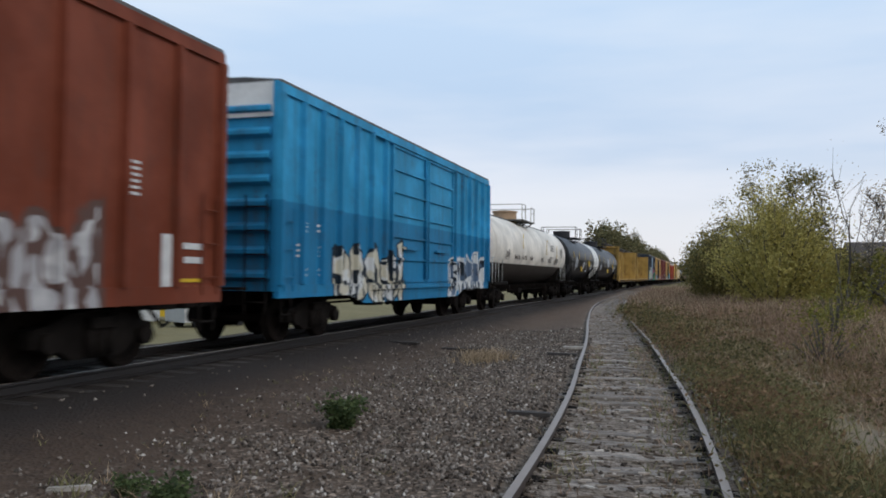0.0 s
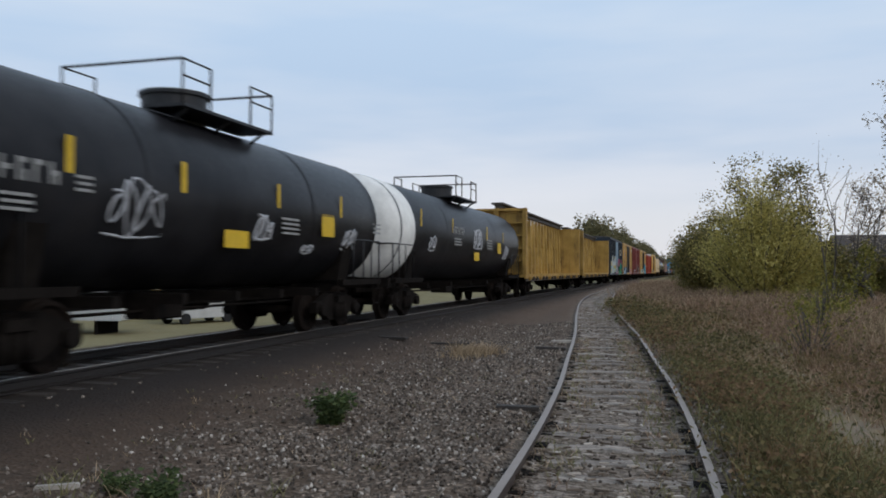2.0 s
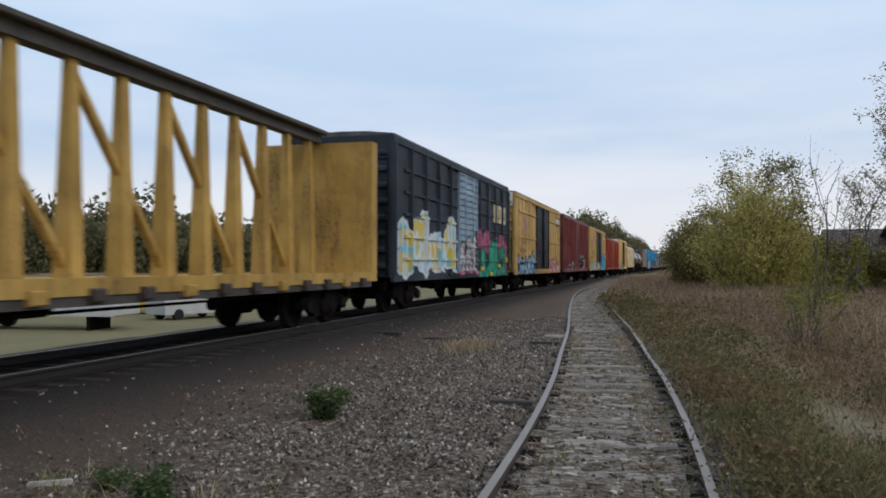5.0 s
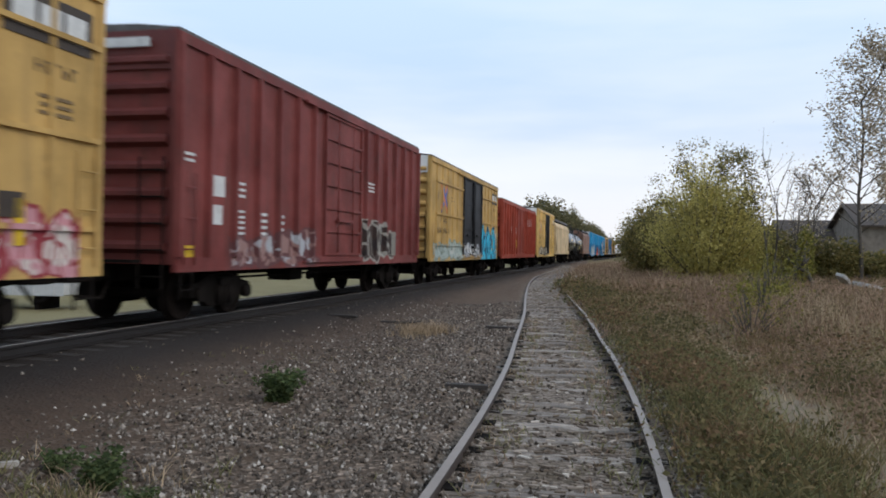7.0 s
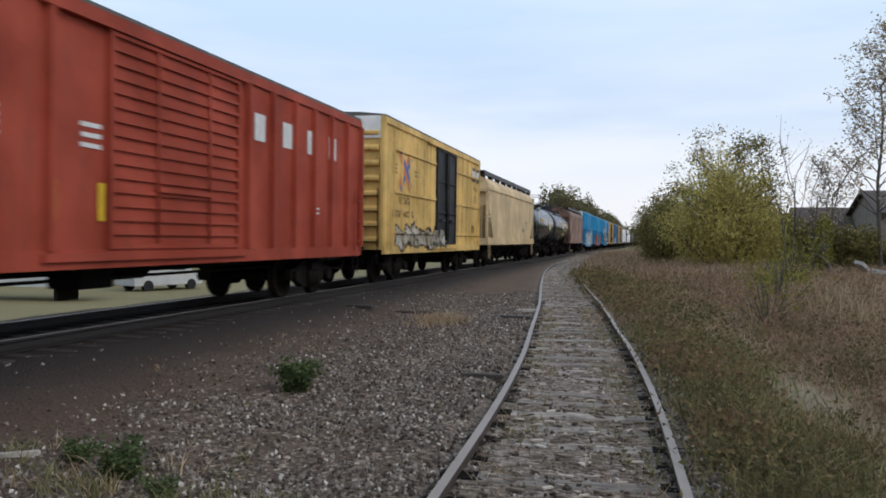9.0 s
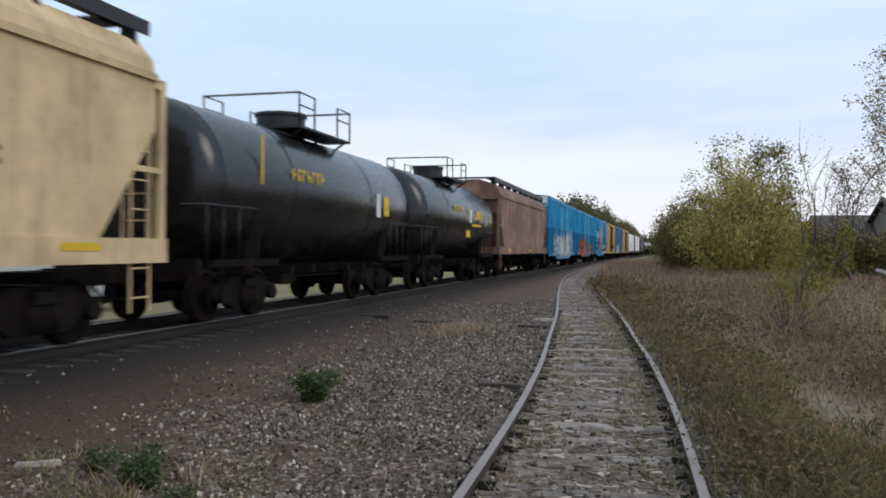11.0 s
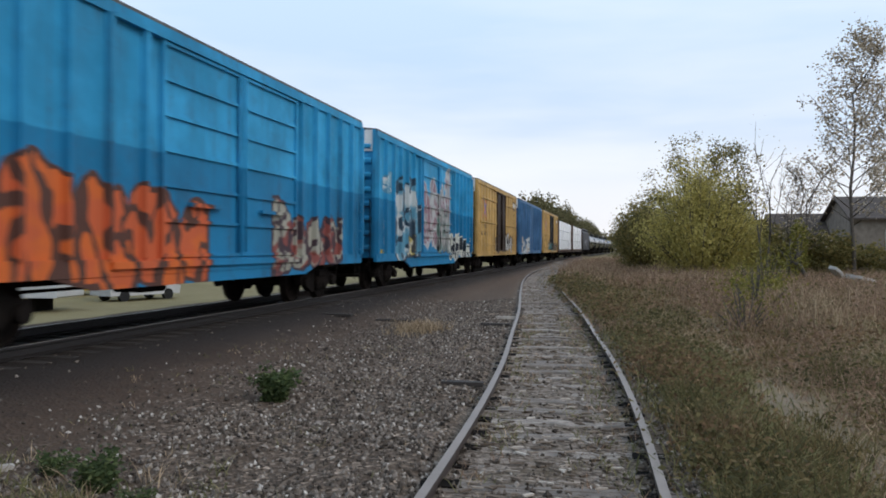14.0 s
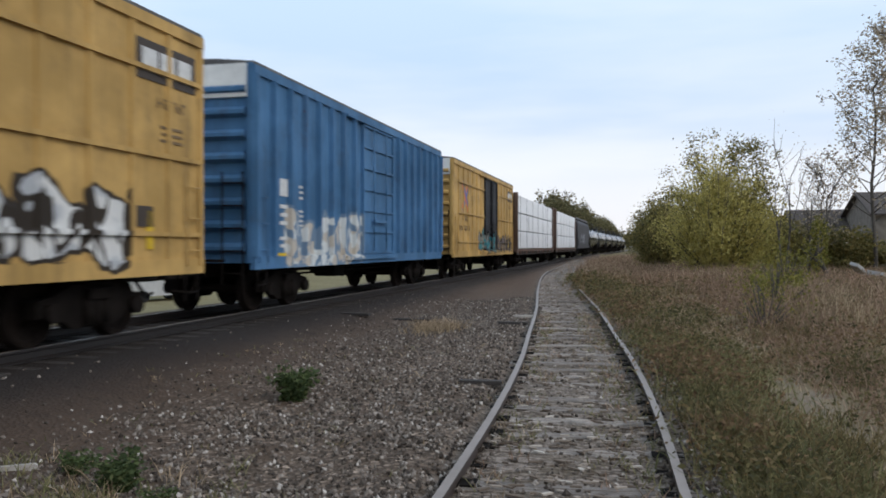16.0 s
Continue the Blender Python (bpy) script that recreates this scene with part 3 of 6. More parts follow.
SPINNING = []


def running_gear(car, length, inset=2.1, floor=0.95):
    for y in (-length / 2 + inset, length / 2 - inset):
        t = part("truck", SIDEFRAME, STEEL_DARK, car, m=pose(0, y, 0))
        for k in (-0.875, 0.875):
            w = part("wheelset", WHEELSET, WHEEL, t, "steel wheel pair", m=pose(0, k, 0.46))
            SPINNING.append((w, k))
    for s in (-1, 1):
        mb = MB()
        mb.box(-0.16, 0.16, s * (length / 2 - 0.1) - 0.5, s * (length / 2 - 0.1) + 0.5, 0.72, 0.98)
        e = s * (length / 2 + 0.55)
        mb.box(-0.14, 0.14, e - 0.22, e + 0.22, 0.70, 1.0, 0.03)
        mb.tube([(0.25, s * (length / 2 - 0.1), 0.78), (0.3, s * (length / 2 + 0.2), 0.45), (0.12, s * (length / 2 + 0.62), 0.5)], 0.03, 6)
        part("coupler", mb, STEEL_DARK, car, "dark cast steel coupler")
    part("centre_sill", MB().box(-0.3, 0.3, -length / 2 + 0.3, length / 2 - 0.3, 0.72, floor), STEEL_DARK, car, "dark steel centre sill")
    part("air_reservoir", MB().disc(True, -0.7, 0.72, 0.2, 0.8, 2.0, 14), STEEL_DARK, car)
    part("brake_valve", MB().box(0.3, 0.85, -1.6, -0.9, 0.55, 0.9, 0.03), STEEL_DARK, car)
    for i in range(5):
        y = -length / 2 + 3.4 + (length - 6.8) * i / 4
        part("cross_bearer", MB().box(-1.3, 1.3, y - 0.06, y + 0.06, floor - 0.16, floor), STEEL_DARK, car)
    part("brake_pipe", MB().tube([(0.6, -length / 2 + 3.2, 0.68), (0.6, length / 2 - 3.2, 0.68)], 0.025, 6), STEEL_DARK, car)


def ladder(mat, car, x, y, z0, z1, wide, name="ladder", along_y=True, n=None):
    mb = MB()
    n = n or max(2, int((z1 - z0) / 0.38))
    d = wide / 2
    for s in (-1, 1):
        p = (x, y + s * d) if along_y else (x + s * d, y)
        mb.box(p[0] - 0.01, p[0] + 0.01, p[1] - 0.014, p[1] + 0.014, z0, z1)
    for i in range(n):
        z = z0 + (z1 - z0) * (i + 0.5) / n
        mb.tube([(x, y - d, z), (x, y + d, z)] if along_y else [(x - d, y, z), (x + d, y, z)], 0.014, 5)
    part(name, mb, mat, car)


def bars(car, mat, spots, x=1.458, name="stencil_mark", gap=0.38):
    """Lettering too small to read, as plain bars: (y, z, width, height, rows)."""
    for y, z, w, h, rows in spots:
        mb = MB()
        for r in range(rows):
            hh = h / rows
            zz = z + h / 2 - hh * (r + 0.5)
            half = hh * (0.5 if rows == 1 else gap * 0.6)
            if name == "stencil_mark" and rows == 1 and w > 2.2 * h:
                n = int(w / (h * 0.85))
                for k in range(n):
                    c = y - w / 2 + w * (k + 0.5) / n
                    g = w / n * 0.30
                    mb.box(x - 0.004, x + 0.004, c - g, c - g * 0.35, zz - half, zz + half)
                    mb.box(x - 0.004, x + 0.004, c - g * 0.35, c + g, zz + (half * 0.55 if k % 3 else -half * 0.2), zz + (half if k % 3 else half * 0.25))
                    if k % 2:
                        mb.box(x - 0.004, x + 0.004, c + g * 0.35, c + g, zz - half, zz)
                continue
            mb.box(x - 0.004, x + 0.004, y - w / 2 * (1 - 0.12 * (r % 2)), y + w / 2, zz - half, zz + half)
        mark = part(name, mb, mat, car)
        if len(mb.v) > 8:
            tagged(mark, kind="stuff")


def boxcar(label, L, H, side, end=None, roof=None, door=None, ribs=13, door_at=(-0.02, 0.18), door_style="plug", top_end=None, seams=(), sill_skirt=0.0, rib_depth=0.105, door_ribs=6):
    car = tagged(new("boxcar"), label, "railway boxcar", "cars of the freight train")
    running_gear(car, L, 2.2, 1.0)
    end, roof, door = end or side, roof or ROOF_GREY, door or side
    W, z0, zt = 1.45, 1.0, H - 0.13
    mb = MB()
    mb.box(-W, W, -L / 2 + 0.06, L / 2 - 0.06, z0, zt)
    part("body", mb, side, car)
    # roof with a low pitch and an overhanging eave
    mb = MB()
    ring = [(-W - 0.03, zt - 0.03), (W + 0.03, zt - 0.03), (W + 0.03, zt + 0.03), (W * 0.5, H - 0.02), (0, H), (-W * 0.5, H - 0.02), (-W - 0.03, zt + 0.03)]
    mb.sweep([[(x, y, z) for x, z in ring] for y in (-L / 2 + 0.02, L / 2 - 0.02)])
    for i in range(12):
        y = -L / 2 + 0.6 + (L - 1.2) * i / 11
        mb.sweep([[(-W, yy, zt + 0.03), (W, yy, zt + 0.03), (0, yy, H + 0.04)] for yy in (y - 0.03, y + 0.03)])
    part("roof", mb, roof, car, "weathered steel roof")
    for s in (-1, 1):
        part("top_chord", MB().box(min(s * W, s * (W + 0.05)), max(s * W, s * (W + 0.05)), -L / 2, L / 2, zt - 0.2, zt - 0.03), side, car)
        part("side_sill", MB().box(min(s * (W - 0.05), s * (W + 0.045)), max(s * (W - 0.05), s * (W + 0.045)), -L / 2, L / 2, z0 - 0.12, z0 + 0.12), side, car)
        if sill_skirt:
            y0, y1 = -L * 0.30, L * 0.30
            part("sill_skirt", MB().sweep([[(s * x, y0, z0 - 0.1), (s * x, y0 + 0.9, z0 - sill_skirt), (s * x, y1 - 0.9, z0 - sill_skirt), (s * x, y1, z0 - 0.1)] for x in (W - 0.02, W + 0.03)]), side, car)
    d0, d1 = door_at[0] * L, door_at[1] * L
    for s in (1, -1):
        for i in range(ribs):
            y = -L / 2 + 0.05 + (L - 0.1) * i / (ribs - 1)
            if d0 - 0.1 < y < d1 + 0.1:
                continue
            e = 0.075 if i in (0, ribs - 1) else 0.06
            r = [(y - e, W - 0.01), (y + e, W - 0.01), (y + e * 0.6, W + rib_depth), (y - e * 0.6, W + rib_depth)]
            part("rib", MB().sweep([[(s * x, yy, z) for yy, x in r] for z in (z0 + 0.12, zt - 0.2)]), side, car)
        for z in seams:
            part("seam", MB().box(min(s * W, s * (W + 0.06)), max(s * W, s * (W + 0.06)), -L / 2 + 0.9, d0 - 0.06, z - 0.035, z + 0.035), side, car)
            part("seam", MB().box(min(s * W, s * (W + 0.06)), max(s * W, s * (W + 0.06)), d1 + 0.06, L / 2 - 0.1, z - 0.035, z + 0.035), side, car)
        # door leaves
        leaves = 2 if door_style == "double" else 1
        for k in range(leaves):
            a, b = d0 + (d1 - d0) * k / leaves + 0.02, d0 + (d1 - d0) * (k + 1) / leaves - 0.02
            leaf = part("door", MB().box(min(s * (W - 0.02), s * (W + 0.03)), max(s * (W - 0.02), s * (W + 0.03)), a, b, z0 + 0.12, zt - 0.22), door, car, "sliding door with horizontal ribs")
            if s < 0:
                continue
            for j in range(door_ribs + 1):
                z = z0 + 0.16 + (zt - z0 - 0.44) * j / door_ribs
                part("door_rib", MB().box(W + 0.02, W + 0.075, a + 0.02, b - 0.02, z - 0.028, z + 0.028), door, leaf)
            for yy in (a + 0.05, b - 0.05):
                part("door_post", MB().box(W + 0.02, W + 0.08, yy - 0.035, yy + 0.035, z0 + 0.13, zt - 0.23), door, leaf)
            for yy in ((a + (b - a) * 0.3, a + (b - a) * 0.7) if leaves == 1 else (b - 0.11,) if k == 0 else (a + 0.11,)):
                part("lock_rod", MB().tube([(W + 0.10, yy, z0 + 0.2), (W + 0.10, yy, zt - 0.3)], 0.02, 6), door, leaf, "steel locking rod")
            part("door_handle", MB().box(W + 0.07, W + 0.13, a + (b - a) * 0.3, a + (b - a) * 0.7, z0 + 0.95, z0 + 1.02), door, leaf)
        for za, zb in ((z0 - 0.02, z0 + 0.08), (zt - 0.24, zt - 0.18)):
            part("door_track", MB().box(min(s * W, s * (W + 0.11)), max(s * W, s * (W + 0.11)), d0 - 1.2, d1 + 0.2, za, zb), side, car)
    # ends pressed into level ribs
    for s in (-1, 1):
        y = s * (L / 2 - 0.06)
        for j in range(8):
            z = z0 + 0.22 + j * (zt - z0 - 0.75) / 7
            prof = [(0, z + 0.16), (0.10, z + 0.09), (0.10, z + 0.02), (0, z - 0.05)]
            part("end_rib", MB().sweep([[(x, y + s * d, zz) for d, zz in prof] for x in (-W + 0.16, W - 0.16)]), end, car)
        for q in (-1, 1):
            part("end_post", MB().box(min(q * W, q * (W - 0.1)), max(q * W, q * (W - 0.1)), min(y, y + s * 0.08), max(y, y + s * 0.08), z0, zt), end, car)
        part("end_top", MB().box(-W + 0.1, W - 0.1, min(y, y + s * 0.05), max(y, y + s * 0.05), zt - 0.62, zt), top_end or end, car, "pale painted end panel" if top_end else "")
    ladder(side, car, W + 0.07, -L / 2 + 0.34, 1.0, 2.5, 0.36)
    ladder(STEEL_DARK, car, W + 0.02, -L / 2 + 0.34, 0.45, 1.0, 0.36, "step", True, 2)
    ladder(side, car, W + 0.07, L / 2 - 0.34, 1.0, 2.5, 0.36)
    ladder(STEEL_DARK, car, W + 0.02, L / 2 - 0.34, 0.45, 1.0, 0.36, "step", True, 2)
    ladder(STEEL_DARK, car, W - 0.35, -L / 2 - 0.12, 0.6, 2.7, 0.42, "end_ladder", False)
    mb = MB()
    mb.box(-0.9, 0.9, -L / 2 - 0.28, -L / 2 - 0.04, 1.02, 1.07)
    mb.tube([(-0.8, -L / 2 - 0.1, 1.85), (-0.8, -L / 2 - 0.22, 1.9)], 0.22, 14)
    part("end_platform", mb, STEEL_DARK, car, "brake wheel and crossover step")
    return car


def tank_car(label, L, R, shell, bottom=None, zc=2.6, dome_at=0.0, band=None, rail_mat=None, jacket=False):
    car = tagged(new("tank_car"), label, "railway tank car", "cars of the freight train")
    running_gear(car, L, 1.9, 0.95)
    n = 40
    half = L / 2
    prof = [(-half, 0.0)] + [(-half + 0.5 * (1 - math.sin(a)), R * math.cos(a) ** 0.6) for a in [math.pi / 2 * k / 7 for k in range(6, -1, -1)]]
    prof += [(-y, r) for y, r in reversed(prof)]
    prof[0], prof[-1] = (-half, 0.02), (half, 0.02)
    rings = [[(r * math.sin(2 * math.pi * k / n), y, zc + r * math.cos(2 * math.pi * k / n)) for k in range(n)] for y, r in prof]
    part("tank", MB().sweep(rings, True, True), shell, car)
    # weld bands
    for y in (-half + 0.55, -half * 0.4, half * 0.4, half - 0.55):
        part("weld_band", MB().sweep([[((R + 0.012) * math.sin(2 * math.pi * k / n), yy, zc + (R + 0.012) * math.cos(2 * math.pi * k / n)) for k in range(n)] for yy in (y - 0.05, y + 0.05)], False, True), shell, car)
    for s in (-1, 1):
        mb = MB()
        y0, y1 = sorted((s * (L / 2 - 2.6), s * (L / 2)))
        mb.box(-0.32, 0.32, y0, y1, 0.85, 1.15)
        mb.box(-1.35, 1.35, s * L / 2 - 0.14, s * L / 2 + 0.02, 0.88, 1.12)
        q0, q1 = sorted((s * (L / 2 - 1.9) - 0.25, s * (L / 2 - 1.9) + 0.25))
        mb.sweep([[(-1.2, y, 1.1), (1.2, y, 1.1), (1.33, y, zc - 0.55), (0.9, y, zc - 1.0), (0, y, zc - 1.3), (-0.9, y, zc - 1.0), (-1.33, y, zc - 0.55)] for y in (q0, q1)])
        for q in (-1, 1):
            mb.box(min(q * 1.25, q * 1.4), max(q * 1.25, q * 1.4), y0 + 0.3, y1, 0.98, 1.10)
        part("end_sill", mb, STEEL_DARK, car, "dark steel end sill and bolster")
    rm = rail_mat or WHITE_RAIL
    for s in (-1, 1):
        y = s * (L / 2 - 0.1)
        mb = MB()
        for q in (1, -1):
            mb.tube([(q * 1.38, y - s * 1.6, 1.05), (q * 1.38, y - s * 1.6, 2.0), (q * 1.38, y, 2.0), (q * 1.38, y, 1.05)], 0.022, 6)
            for k in (0.5, 1.0):
                mb.tube([(q * 1.38, y - s * k, 1.05), (q * 1.38, y - s * k, 2.0)], 0.016, 5)
        mb.tube([(1.38, y, 2.0), (-1.38, y, 2.0)], 0.022, 6)
        part("handrail", mb, rm, car, "tubular steel end handrail")
    for s in (-1, 1):
        ladder(STEEL_DARK, car, 1.40, s * (L / 2 - 0.35), 0.35, 1.05, 0.4, "step", True, 2)
    # dome, platform and guard rails on top
    zt = zc + R
    mb = MB()
    rr = [[(0.55 * q * math.cos(2 * math.pi * k / 24), dome_at + 0.55 * q * math.sin(2 * math.pi * k / 24), z) for k in range(24)] for q, z in ((1, zt - 0.12), (1, zt + 0.40), (1.08, zt + 0.40), (1.08, zt + 0.47), (0.3, zt + 0.51))]
    mb.sweep(rr, True, False)
    part("dome", mb, BLACK if bottom is None else bottom, car, "manway dome housing")
    deck_mat = BLACK if not jacket else ROOF_GREY
    mb = MB()
    for s in (-1, 1):
        mb.box(min(s * 0.45, s * 1.15), max(s * 0.45, s * 1.15), dome_at - 1.4, dome_at + 1.4, zt - 0.05, zt + 0.0)
        for k in (-1.2, 0, 1.2):
            mb.tube([(s * 0.7, dome_at + k, zt - 0.3), (s * 1.1, dome_at + k, zt - 0.03)], 0.03, 5)
    part("platform", mb, deck_mat, car, "steel grating platform")
    for k in (-1.4, 1.4):
        mb = MB()
        for s in (-1, 1):
            mb.tube([(s * 1.12, dome_at + k * 0.45, zt - 0.02), (s * 1.12, dome_at + k * 0.45, zt + 0.68), (s * 1.12, dome_at + k, zt + 0.68), (s * 1.12, dome_at + k, zt - 0.02)], 0.022, 6)
            mb.tube([(s * 1.12, dome_at + k * 0.45, zt + 0.42), (s * 1.12, dome_at + k, zt + 0.42)], 0.018, 5)
        mb.tube([(1.12, dome_at + k, zt + 0.68), (-1.12, dome_at + k, zt + 0.68)], 0.022, 6)
        part("guard_rail", mb, BLACK if rail_mat is None else rail_mat, car, "tubular guard rail")
    if jacket:
        part("top_walk", MB().box(-0.3, 0.3, -half + 0.7, half - 0.7, zt - 0.02, zt + 0.03), ROOF_GREY, car)
    return car


def centerbeam(label, L, H, mat, beam, loaded=None):
    car = tagged(new("centerbeam_flatcar"), label, "railway flatcar", "cars of the freight train")
    running_gear(car, L, 2.3, 1.0)
    HB = H + (0.0 if loaded else 0.30)
    mb = MB()
    mb.box(-1.42, 1.42, -L / 2, L / 2, 1.0, 1.12)
    part("deck", mb, mat, car, "steel deck")
    for s in (-1, 1):
        part("side_sill", MB().box(min(s * 1.38, s * 1.46), max(s * 1.38, s * 1.46), -L / 2, L / 2, 0.93, 1.15), mat, car)
        part("lower_sill", MB().box(min(s * 1.36, s * 1.43), max(s * 1.36, s * 1.43), -L / 2 + 0.3, L / 2 - 0.3, 0.80, 0.93), beam, car, "dark rusted lower sill")
        for i in range(20):
            y = -L / 2 + 1 + (L - 2) * i / 19
            part("strap_winch", MB().box(min(s * 1.44, s * 1.54), max(s * 1.44, s * 1.54), y - 0.12, y + 0.12, 0.84, 1.02, 0.02), BROWN_MARK if i % 3 else mat, car)
        # bulkhead: a framed plate with level stiffeners
        y = s * (L / 2 - 0.35)
        head = part("bulkhead", MB().box(-1.45, 1.45, y - 0.05, y + 0.05, 1.1, H), mat, car, "ribbed end bulkhead")
        for q in (-1, 1):
            part("corner_post", MB().box(min(q * 1.3, q * 1.47), max(q * 1.3, q * 1.47), min(y - s * 0.04, y + s * 0.32), max(y - s * 0.04, y + s * 0.32), 1.1, H), mat, head)
        for k in range(6):
            z = 1.2 + (H - 1.3) * k / 5
            part("stiffener", MB().box(-1.3, 1.3, min(y, y + s * 0.26), max(y, y + s * 0.26), z - 0.04, z + 0.04), mat, head)
        part("centre_post", MB().box(-0.1, 0.1, min(y, y + s * 0.24), max(y, y + s * 0.24), 1.1, H), mat, head)
    part("top_beam", MB().box(-0.30, 0.30, -L / 2 + 0.35, L / 2 - 0.35, HB - 0.10, HB, 0.02).box(-0.14, 0.14, -L / 2 + 0.4, L / 2 - 0.4, HB - 0.30, HB - 0.10), beam, car, "dark top chord")
    n = 18
    span = L - 1.7
    for i in range(n):
        y = -span / 2 + span * i / (n - 1)
        ring = [(0.26, 0.14), (0.10, 0.10)]
        mb = MB()
        mb.sweep([[(-a, y - b, z), (a, y - b, z), (a, y + b, z), (-a, y + b, z)] for a, b, z in ((0.17, 0.135, 1.1), (0.13, 0.115, 2.5), (0.07, 0.08, HB - 0.2))])
        part("post", mb, mat, car)
    pitch = span / (n - 1)
    for i in range(0, n - 2, 2):
        y0 = -span / 2 + pitch * i
        a, b = (y0, y0 + 2 * pitch) if i < n / 2 - 1 else (y0 + 2 * pitch, y0)
        part("brace", MB().tube([(0.0, a, 1.2), (0.0, b, HB - 0.45)], 0.09, 4, smooth=False), mat, car)
    if loaded:
        rng = random.Random(len(label))
        k = 4
        run = L - 1.4
        for s in (-1, 1):
            for i in range(k):
                y0 = -run / 2 + run * i / k
                for j in range(3):
                    z0 = 1.14 + j * (H - 1.25) / 3
                    x0, x1 = (0.45, 1.40) if s > 0 else (-1.40, -0.45)
                    o = rng.uniform(-0.02, 0.02)
                    part("lumber_pack", MB().box(x0 + o, x1 + o, y0 + 0.03, y0 + run / k - 0.03, z0 + 0.02, z0 + (H - 1.25) / 3 - 0.02, 0.04), loaded, car, "wrapped lumber pack")
        for i in range(7):
            y = -run / 2 + 0.8 + (run - 1.6) * i / 6
            part("strap", MB().box(1.42, 1.43, y - 0.02, y + 0.02, 1.1, H - 0.1), BLACK, car)
    return car


def hopper(label, L, H, side, walk_mat=None, pockets=3, end_open=True):
    car = tagged(new("covered_hopper"), label, "railway hopper car", "cars of the freight train")
    running_gear(car, L, 2.0, 0.95)
    W = 1.46
    z0 = 1.35
    # curved-side body with a rounded shoulder; its ends slope in towards the bottom
    prof = [(W, z0), (W, H - 0.75), (W - 0.05, H - 0.5), (W - 0.28, H - 0.22), (W - 0.7, H - 0.07), (0, H)]
    prof = prof + [(-x, z) for x, z in reversed(prof[:-1])]

    def end_y(z):
        return L / 2 - 0.25 - (max(0, H - 1.5 - z)) * 0.75

    rows = []
    zs = sorted({z for x, z in prof} | {z0, z0 + 0.6, z0 + 1.2, H - 1.5})
    mb = MB()
    side_pts = []
    for z in zs:
        if z <= H - 0.75:
            x = W
        else:
            x = float(np.interp(z, [q[1] for q in prof[:6]], [q[0] for q in prof[:6]]))
        side_pts.append((max(x, 0.02), z))
    rings = [[(-x, -end_y(z), z), (x, -end_y(z), z), (x, end_y(z), z), (-x, end_y(z), z)] for x, z in side_pts]
    mb.sweep(rings)
    part("body", mb, side, car)
    for s in (-1, 1):
        part("side_sill", MB().box(min(s * (W - 0.1), s * (W + 0.04)), max(s * (W - 0.1), s * (W + 0.04)), -L / 2, L / 2, 1.08, 1.42), side, car)
        part("top_chord", MB().box(min(s * (W - 0.02), s * (W + 0.05)), max(s * (W - 0.02), s * (W + 0.05)), -L / 2 + 0.25, L / 2 - 0.25, H - 0.80, H - 0.70), side, car)
    for s in (-1, 1):
        mb = MB()
        e = s * L / 2
        for q in (-1, 1):
            mb.box(min(q * (W - 0.1), q * W), max(q * (W - 0.1), q * W), min(e, e - s * 0.12), max(e, e - s * 0.12), 1.1, H - 0.75)
            mb.box(min(q * (W - 0.06), q * W), max(q * (W - 0.06), q * W), min(e - s * 0.05, e - s * 1.0), max(e - s * 0.05, e - s * 1.0), 2.35, 2.43)
        mb.box(-W, W, min(e, e - s * 0.1), max(e, e - s * 0.1), 1.08, 1.4)
        mb.box(-W, W, min(e, e - s * 0.3), max(e, e - s * 0.3), H - 0.9, H - 0.8)
        part("end_frame", mb, side, car)
        ladder(side, car, W - 0.02, e - s * 0.55, 0.4, H - 0.8, 0.42)
        ladder(side, car, W - 0.5, e - s * 0.02, 1.1, H - 0.6, 0.42, "end_ladder", False)
    # discharge pockets
    for k in range(pockets):
        y = (k - (pockets - 1) / 2) * (L - 5.2) / pockets
        a, b = (L - 5.4) / pockets / 2, 0.35
        mb = MB().sweep([[(-u, y - v, z), (u, y - v, z), (u, y + v, z), (-u, y + v, z)] for u, v, z in ((W - 0.06, a, z0 + 0.02), (0.55, b, 0.55), (0.5, b, 0.42))])
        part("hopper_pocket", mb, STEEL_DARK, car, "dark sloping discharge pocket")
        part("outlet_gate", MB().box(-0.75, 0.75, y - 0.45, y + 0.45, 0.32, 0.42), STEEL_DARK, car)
    wm = walk_mat or BLACK
    mb = MB()
    for s in (-1, 1):
        mb.box(min(s * 0.72, s * 1.25), max(s * 0.72, s * 1.25), -L / 2 + 0.1, L / 2 - 0.1, H + 0.06, H + 0.10)
        mb.box(min(s * 1.21, s * 1.25), max(s * 1.21, s * 1.25), -L / 2 + 0.1, L / 2 - 0.1, H - 0.10, H + 0.06)
        for i in range(9):
            y = -L / 2 + 0.4 + (L - 0.8) * i / 8
            mb.box(min(s * 1.0, s * 1.24), max(s * 1.0, s * 1.24), y - 0.03, y + 0.03, H - 0.32, H + 0.06)
    for s in (-1, 1):
        mb.box(-1.2, 1.2, s * (L / 2 - 0.35) - 0.25, s * (L / 2 - 0.35) + 0.25, H + 0.06, H + 0.10)
    part("roof_walk", mb, wm, car, "dark steel grating roof walk")
    mb = MB().box(-0.35, 0.35, -L / 2 + 1.2, L / 2 - 1.2, H - 0.02, H + 0.09, 0.03)
    part("hatch_trough", mb, side, car)
    return car


